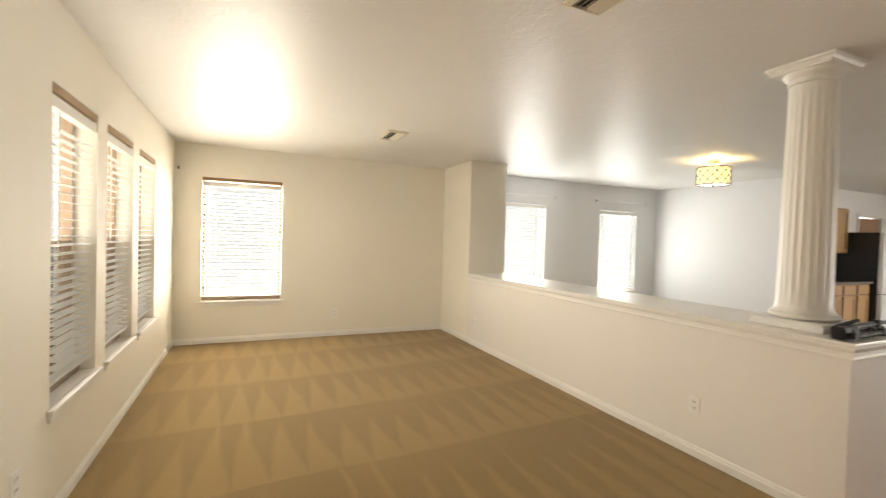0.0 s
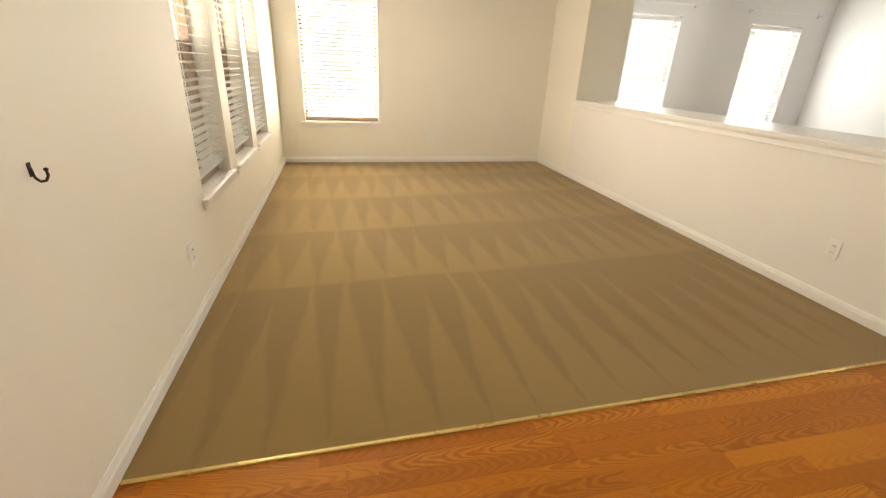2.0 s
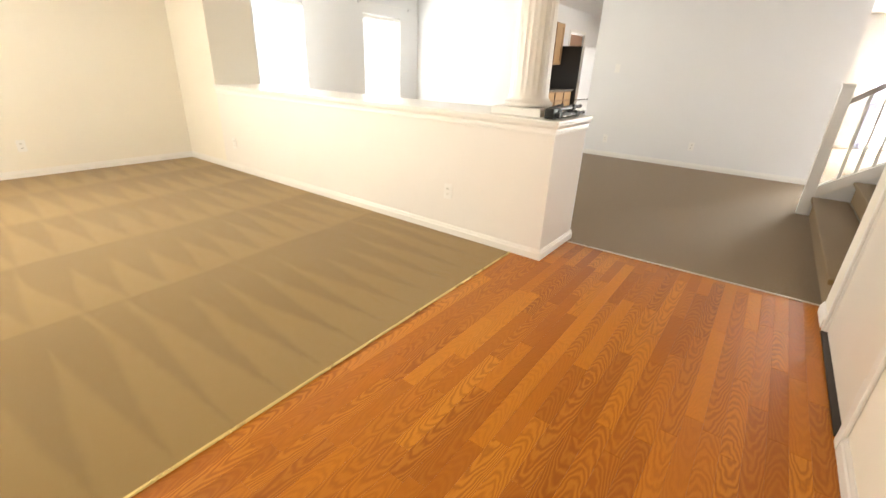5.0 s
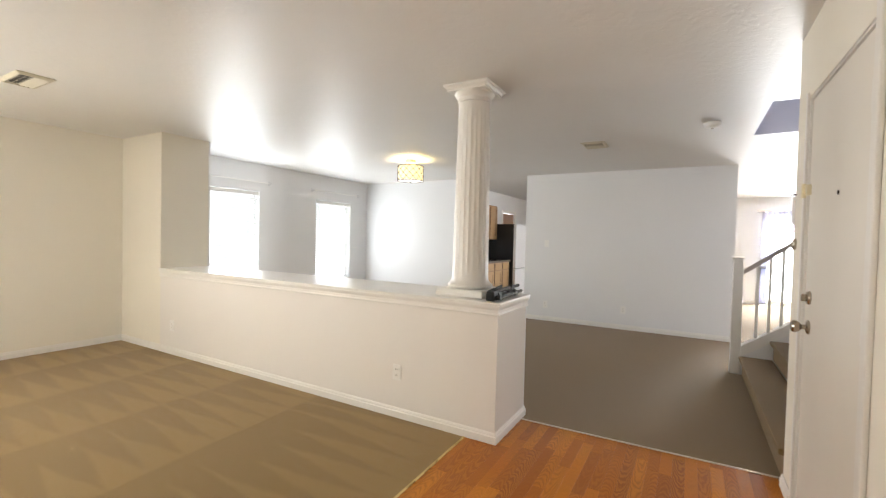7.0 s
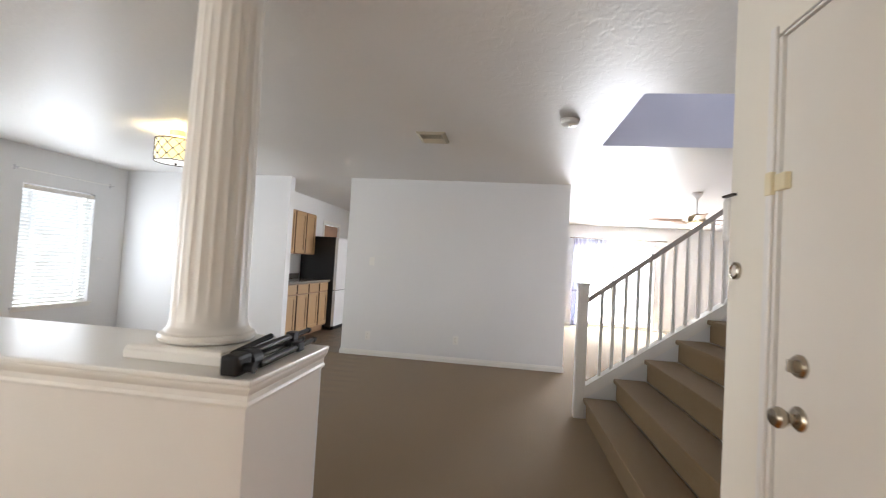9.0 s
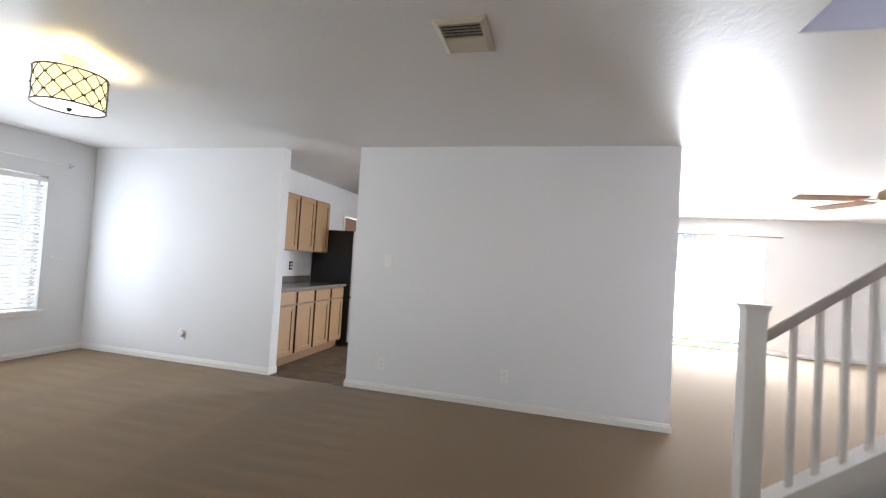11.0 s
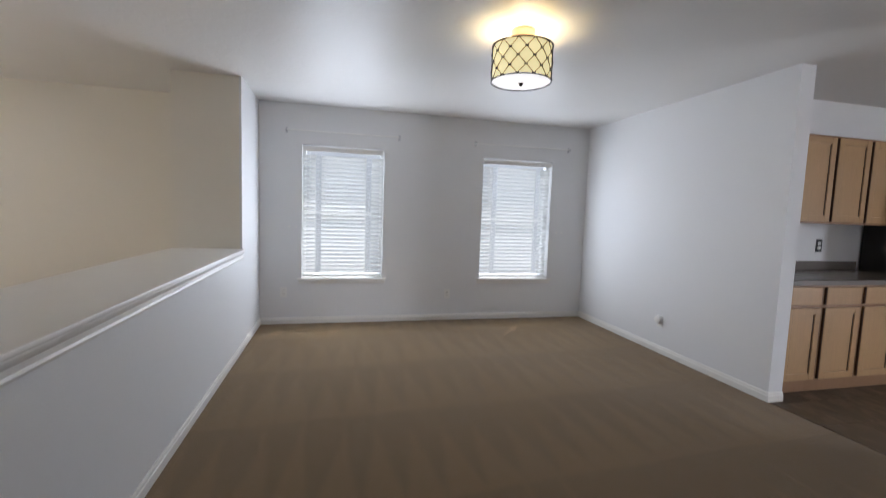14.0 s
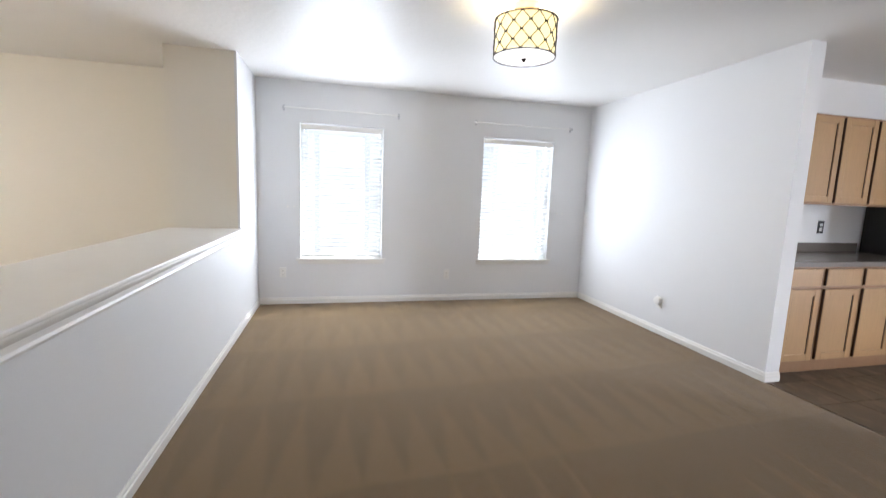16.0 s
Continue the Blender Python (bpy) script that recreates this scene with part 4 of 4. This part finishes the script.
# ---- kitchen ----
def panel_front(w, h, name, parent, at, panel=True):
    """A frame-and-panel front; local x across, front towards -y."""
    bm = bmesh.new()
    if panel:
        f = 0.052
        box(bm, 0, f, -0.019, 0, 0, h, bevel=0.003)
        box(bm, w - f, w, -0.019, 0, 0, h, bevel=0.003)
        box(bm, f, w - f, -0.019, 0, 0, f, bevel=0.003)
        box(bm, f, w - f, -0.019, 0, h - f, h, bevel=0.003)
        box(bm, f - 0.001, w - f + 0.001, -0.010, -0.001, f - 0.001, h - f + 0.001)
    else:
        box(bm, 0, w, -0.019, 0, 0, h, bevel=0.005)
    ob = part(name, bm, OAK, parent)
    ob.location = at
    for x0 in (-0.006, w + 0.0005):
        part("routed_edge", boxed(x0, x0 + 0.0055, -0.015, 0, 0.002, h - 0.002), EDGE_SHADE, ob, "dark finger-pull edge")
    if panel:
        # dark strips that stand for the shade along the stiles' inner sides
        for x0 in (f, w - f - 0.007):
            part("panel_groove", boxed(x0, x0 + 0.007, -0.0135, -0.0095, f, h - f), EDGE_SHADE, ob, "dark strip put in as shade inside the panel frame")
    return ob


YC = 3.975
xs = [8.955, 9.328, 9.733, 10.143, 10.528]
for k in range(4):
    w = xs[k + 1] - xs[k]
    cab = thing("base_cabinet", "honey oak base cabinet with one drawer and one door", "cabinet", (xs[k], YC, 0), 0, "base cabinets")
    bm = boxed(0.0, w - 0.001, 0.019, YB - YC - 0.004, 0.10, 0.868)
    part("body", bm, OAKD, cab)
    part("toe_kick", boxed(0.0, w - 0.001, 0.075, 0.10, 0.0, 0.10), OAKD, cab)
    panel_front(w - 0.05, 0.135, "drawer", cab, (0.025, 0.019, 0.715), False)
    panel_front(w - 0.05, 0.565, "door", cab, (0.025, 0.019, 0.125))
ct = thing("worktop", "grey laminate kitchen worktop with low backsplash", "worktop", (0, 0, 0))
part("top", boxed(8.952, 10.53, YC - 0.025, YB - 0.021, 0.869, 0.907, bevel=0.005), COUNTER, ct)
part("backsplash", boxed(8.952, 10.53, YB - 0.020, YB - 0.001, 0.869, 0.985, bevel=0.003), COUNTER, ct)
us = [9.31, 9.715, 10.105, 10.495]
for k in range(3):
    w = us[k + 1] - us[k]
    cab = thing("wall_cabinet", "honey oak wall cabinet with a panelled door", "cabinet", (us[k], 4.265, 1.335), 0, "wall cabinets")
    part("body", boxed(0, w - 0.001, 0.019, YB - 4.265 - 0.002, 0, 0.725), OAKD, cab)
    panel_front(w - 0.034, 0.69, "door", cab, (0.017, 0.019, 0.018))

fr = thing("refrigerator", "tall black refrigerator with pale front doors", "refrigerator", (10.56, 3.86, 0))
part("body", boxed(0, 0.83, 0.055, 0.70, 0.03, 1.68, bevel=0.008), BLACK, fr)
part("freezer_door", boxed(0.003, 0.827, -0.01, 0.05, 0.06, 0.70, bevel=0.010), STEEL, fr)
part("fridge_door", boxed(0.003, 0.827, -0.01, 0.05, 0.715, 1.675, bevel=0.010), STEEL, fr)
part("door_gasket", boxed(0.006, 0.824, 0.050, 0.055, 0.06, 1.67), RUBBER, fr)
part("kick_grille", boxed(0.01, 0.82, 0.0, 0.05, 0.0, 0.055), BLACK, fr)

d2 = thing("door_pantry", "brown wooden pantry door in a white casing", "door", (11.56, YB, 0))
d2["kind"] = "structure"
part("slab", boxed(0.02, 0.78, 0.02, 0.06, 0.0, 1.98, bevel=0.003), plain("brown_door_wood", (0.42, 0.24, 0.15), 0.4, vary=0.15), d2)
bm = boxed(-0.065, 0.0, -0.016, -0.001, 0, 2.065, bevel=0.004)
box(bm, 0.80, 0.865, -0.016, -0.001, 0, 2.065, bevel=0.004)
box(bm, 0.0, 0.80, -0.016, -0.001, 2.0, 2.065, bevel=0.004)
part("casing", bm, TRIM, d2)

# ---- family room ----
fan = thing("ceiling_fan", "five-bladed ceiling fan with a lit bowl", "ceiling fan", (9.1, -1.62, -0.09))
FANM = plain("antique_brass", (0.42, 0.33, 0.20), 0.35, 0.8)
part("canopy", lathe(bmesh.new(), [(0.02, 2.45), (0.055, 2.49), (0.065, 2.529)], 24), PLASTIC, fan, "", True)
part("downrod", rod(bmesh.new(), (0, 0, 2.24), (0, 0, 2.46), 0.012), PLASTIC, fan)
part("motor", lathe(bmesh.new(), [(0.05, 2.125), (0.095, 2.14), (0.105, 2.17), (0.095, 2.215), (0.04, 2.25)], 28), FANM, fan, "", True)
part("light_bowl", lathe(bmesh.new(), [(0.02, 2.045), (0.07, 2.06), (0.10, 2.085), (0.105, 2.115), (0.06, 2.122)], 28), FANLIT, fan, "lit frosted bowl", True)
for k in range(5):
    m = pose(0, 0, 2.15, 0, 0, 18 + 72 * k)
    bm = boxed(0.09, 0.22, -0.015, 0.015, -0.004, 0.004, m=m)
    arm = part("blade_arm", bm, FANM, fan)
    bm = boxed(0.19, 0.70, -0.062, 0.062, -0.004, 0.004, bevel=0.003, m=m @ pose(0, 0, 0.006, 10))
    part("blade", bm, OAKD, arm)

cur = thing("curtain", "pale lilac curtain tied back beside the sliding door", "curtain", (XB - 0.10, -0.80, 0))
CLOTH = plain("lilac_sheer", (0.52, 0.52, 0.60), 0.85, vary=0.08, scale=40)
bm = bmesh.new()
cols, rows = 60, 24
grid = []
for j in range(rows + 1):
    z = 2.08 * j / rows
    pinch = 0.16 if z < 0.85 else 0.16 + 0.84 * min(1, (z - 0.85) / 1.0) ** 1.3
    line = []
    for k in range(cols + 1):
        u = k / cols
        line.append(bm.verts.new((0.035 * math.sin(u * 50) * (0.5 + 0.5 * pinch), -0.75 * u * pinch, 0.02 + z)))
    grid.append(line)
for j in range(rows):
    for k in range(cols):
        bm.faces.new((grid[j][k], grid[j][k + 1], grid[j + 1][k + 1], grid[j + 1][k]))
bmesh.ops.solidify(bm, geom=bm.faces[:], thickness=0.002)
part("cloth", bm, CLOTH, cur, "", True)
part("tie_back", boxed(-0.05, 0.05, -0.14, 0.01, 0.84, 0.89, bevel=0.01), CLOTH, cur)
part("curtain_pole", rod(bmesh.new(), (0, 0.1, 2.12), (0, -2.1, 2.12), 0.012), NICKEL, cur)

# ---- outdoors ----
nb = thing("neighbour_house", "single-storey tan brick house beyond the side yard", "house", (-4.2, 0, -0.22))
part("wall", boxed(-6, 0, -6, 26, 0, 2.75), BRICK, nb)
bm = bmesh.new()
v = [bm.verts.new(p) for p in ((-6.6, -6.6, 2.75), (0.6, -6.6, 2.75), (0.6, 26.6, 2.75), (-6.6, 26.6, 2.75), (-3, -6.6, 5.2), (-3, 26.6, 5.2))]
for f in ((0, 1, 2, 3), (1, 2, 5, 4), (0, 4, 5, 3), (0, 1, 4), (2, 3, 5)):
    bm.faces.new([v[k] for k in f])
part("roof", bm, SHINGLE, nb)
part("fascia", boxed(0.55, 0.62, -6.6, 26.6, 2.60, 2.78), TRIM, nb)

# ---- floor pieces ----
def strip_mesh(length, width, height, name, mat):
    """A flat piece with eased top edges, its corner at the origin and its top at zero."""
    bm = bmesh.new()
    c, g = 0.0005, 0.0001
    lo = [bm.verts.new((x, y, -height)) for x, y in ((g, g), (length - g, g), (length - g, width - g), (g, width - g))]
    mid = [bm.verts.new((x, y, -c)) for x, y in ((g, g), (length - g, g), (length - g, width - g), (g, width - g))]
    hi = [bm.verts.new((x, y, 0)) for x, y in ((c + g, c + g), (length - c - g, c + g), (length - c - g, width - c - g), (c + g, width - c - g))]
    bm.faces.new(hi)
    for a, b in ((lo, mid), (mid, hi)):
        for k in range(4):
            bm.faces.new((a[k], a[(k + 1) % 4], b[(k + 1) % 4], b[k]))
    return finish(bm, name, mat)


rng = random.Random(7)
foyer = bpy.data.objects["floor_foyer"]
WID = 0.0655
LENGTHS = (0.40, 0.52, 0.64, 0.78)
CUTS = (0.10, 0.19, 0.29, 0.37, 0.46)
planks = {n: strip_mesh(n, WID, 0.008, "plank", WOOD) for n in LENGTHS + CUTS}
row = 0
y = YF - 0.05
while y < 1.855:
    x = XL - 0.01
    while x < 4.80:
        n = rng.choice(LENGTHS if x > XL else CUTS)
        p = new("plank", planks[n])
        p.parent = foyer
        p.location = (x, y, -0.003)
        x += n
    y += WID

kitchen = bpy.data.objects["floor_kitchen"]
tile = strip_mesh(0.326, 0.326, 0.008, "tile", TILE)
for i in range(11):
    for j in range(5):
        p = new("tile", tile)
        p.parent = kitchen
        p.location = (XP + 0.02 + i * 0.33, 2.91 + j * 0.33, -0.002)
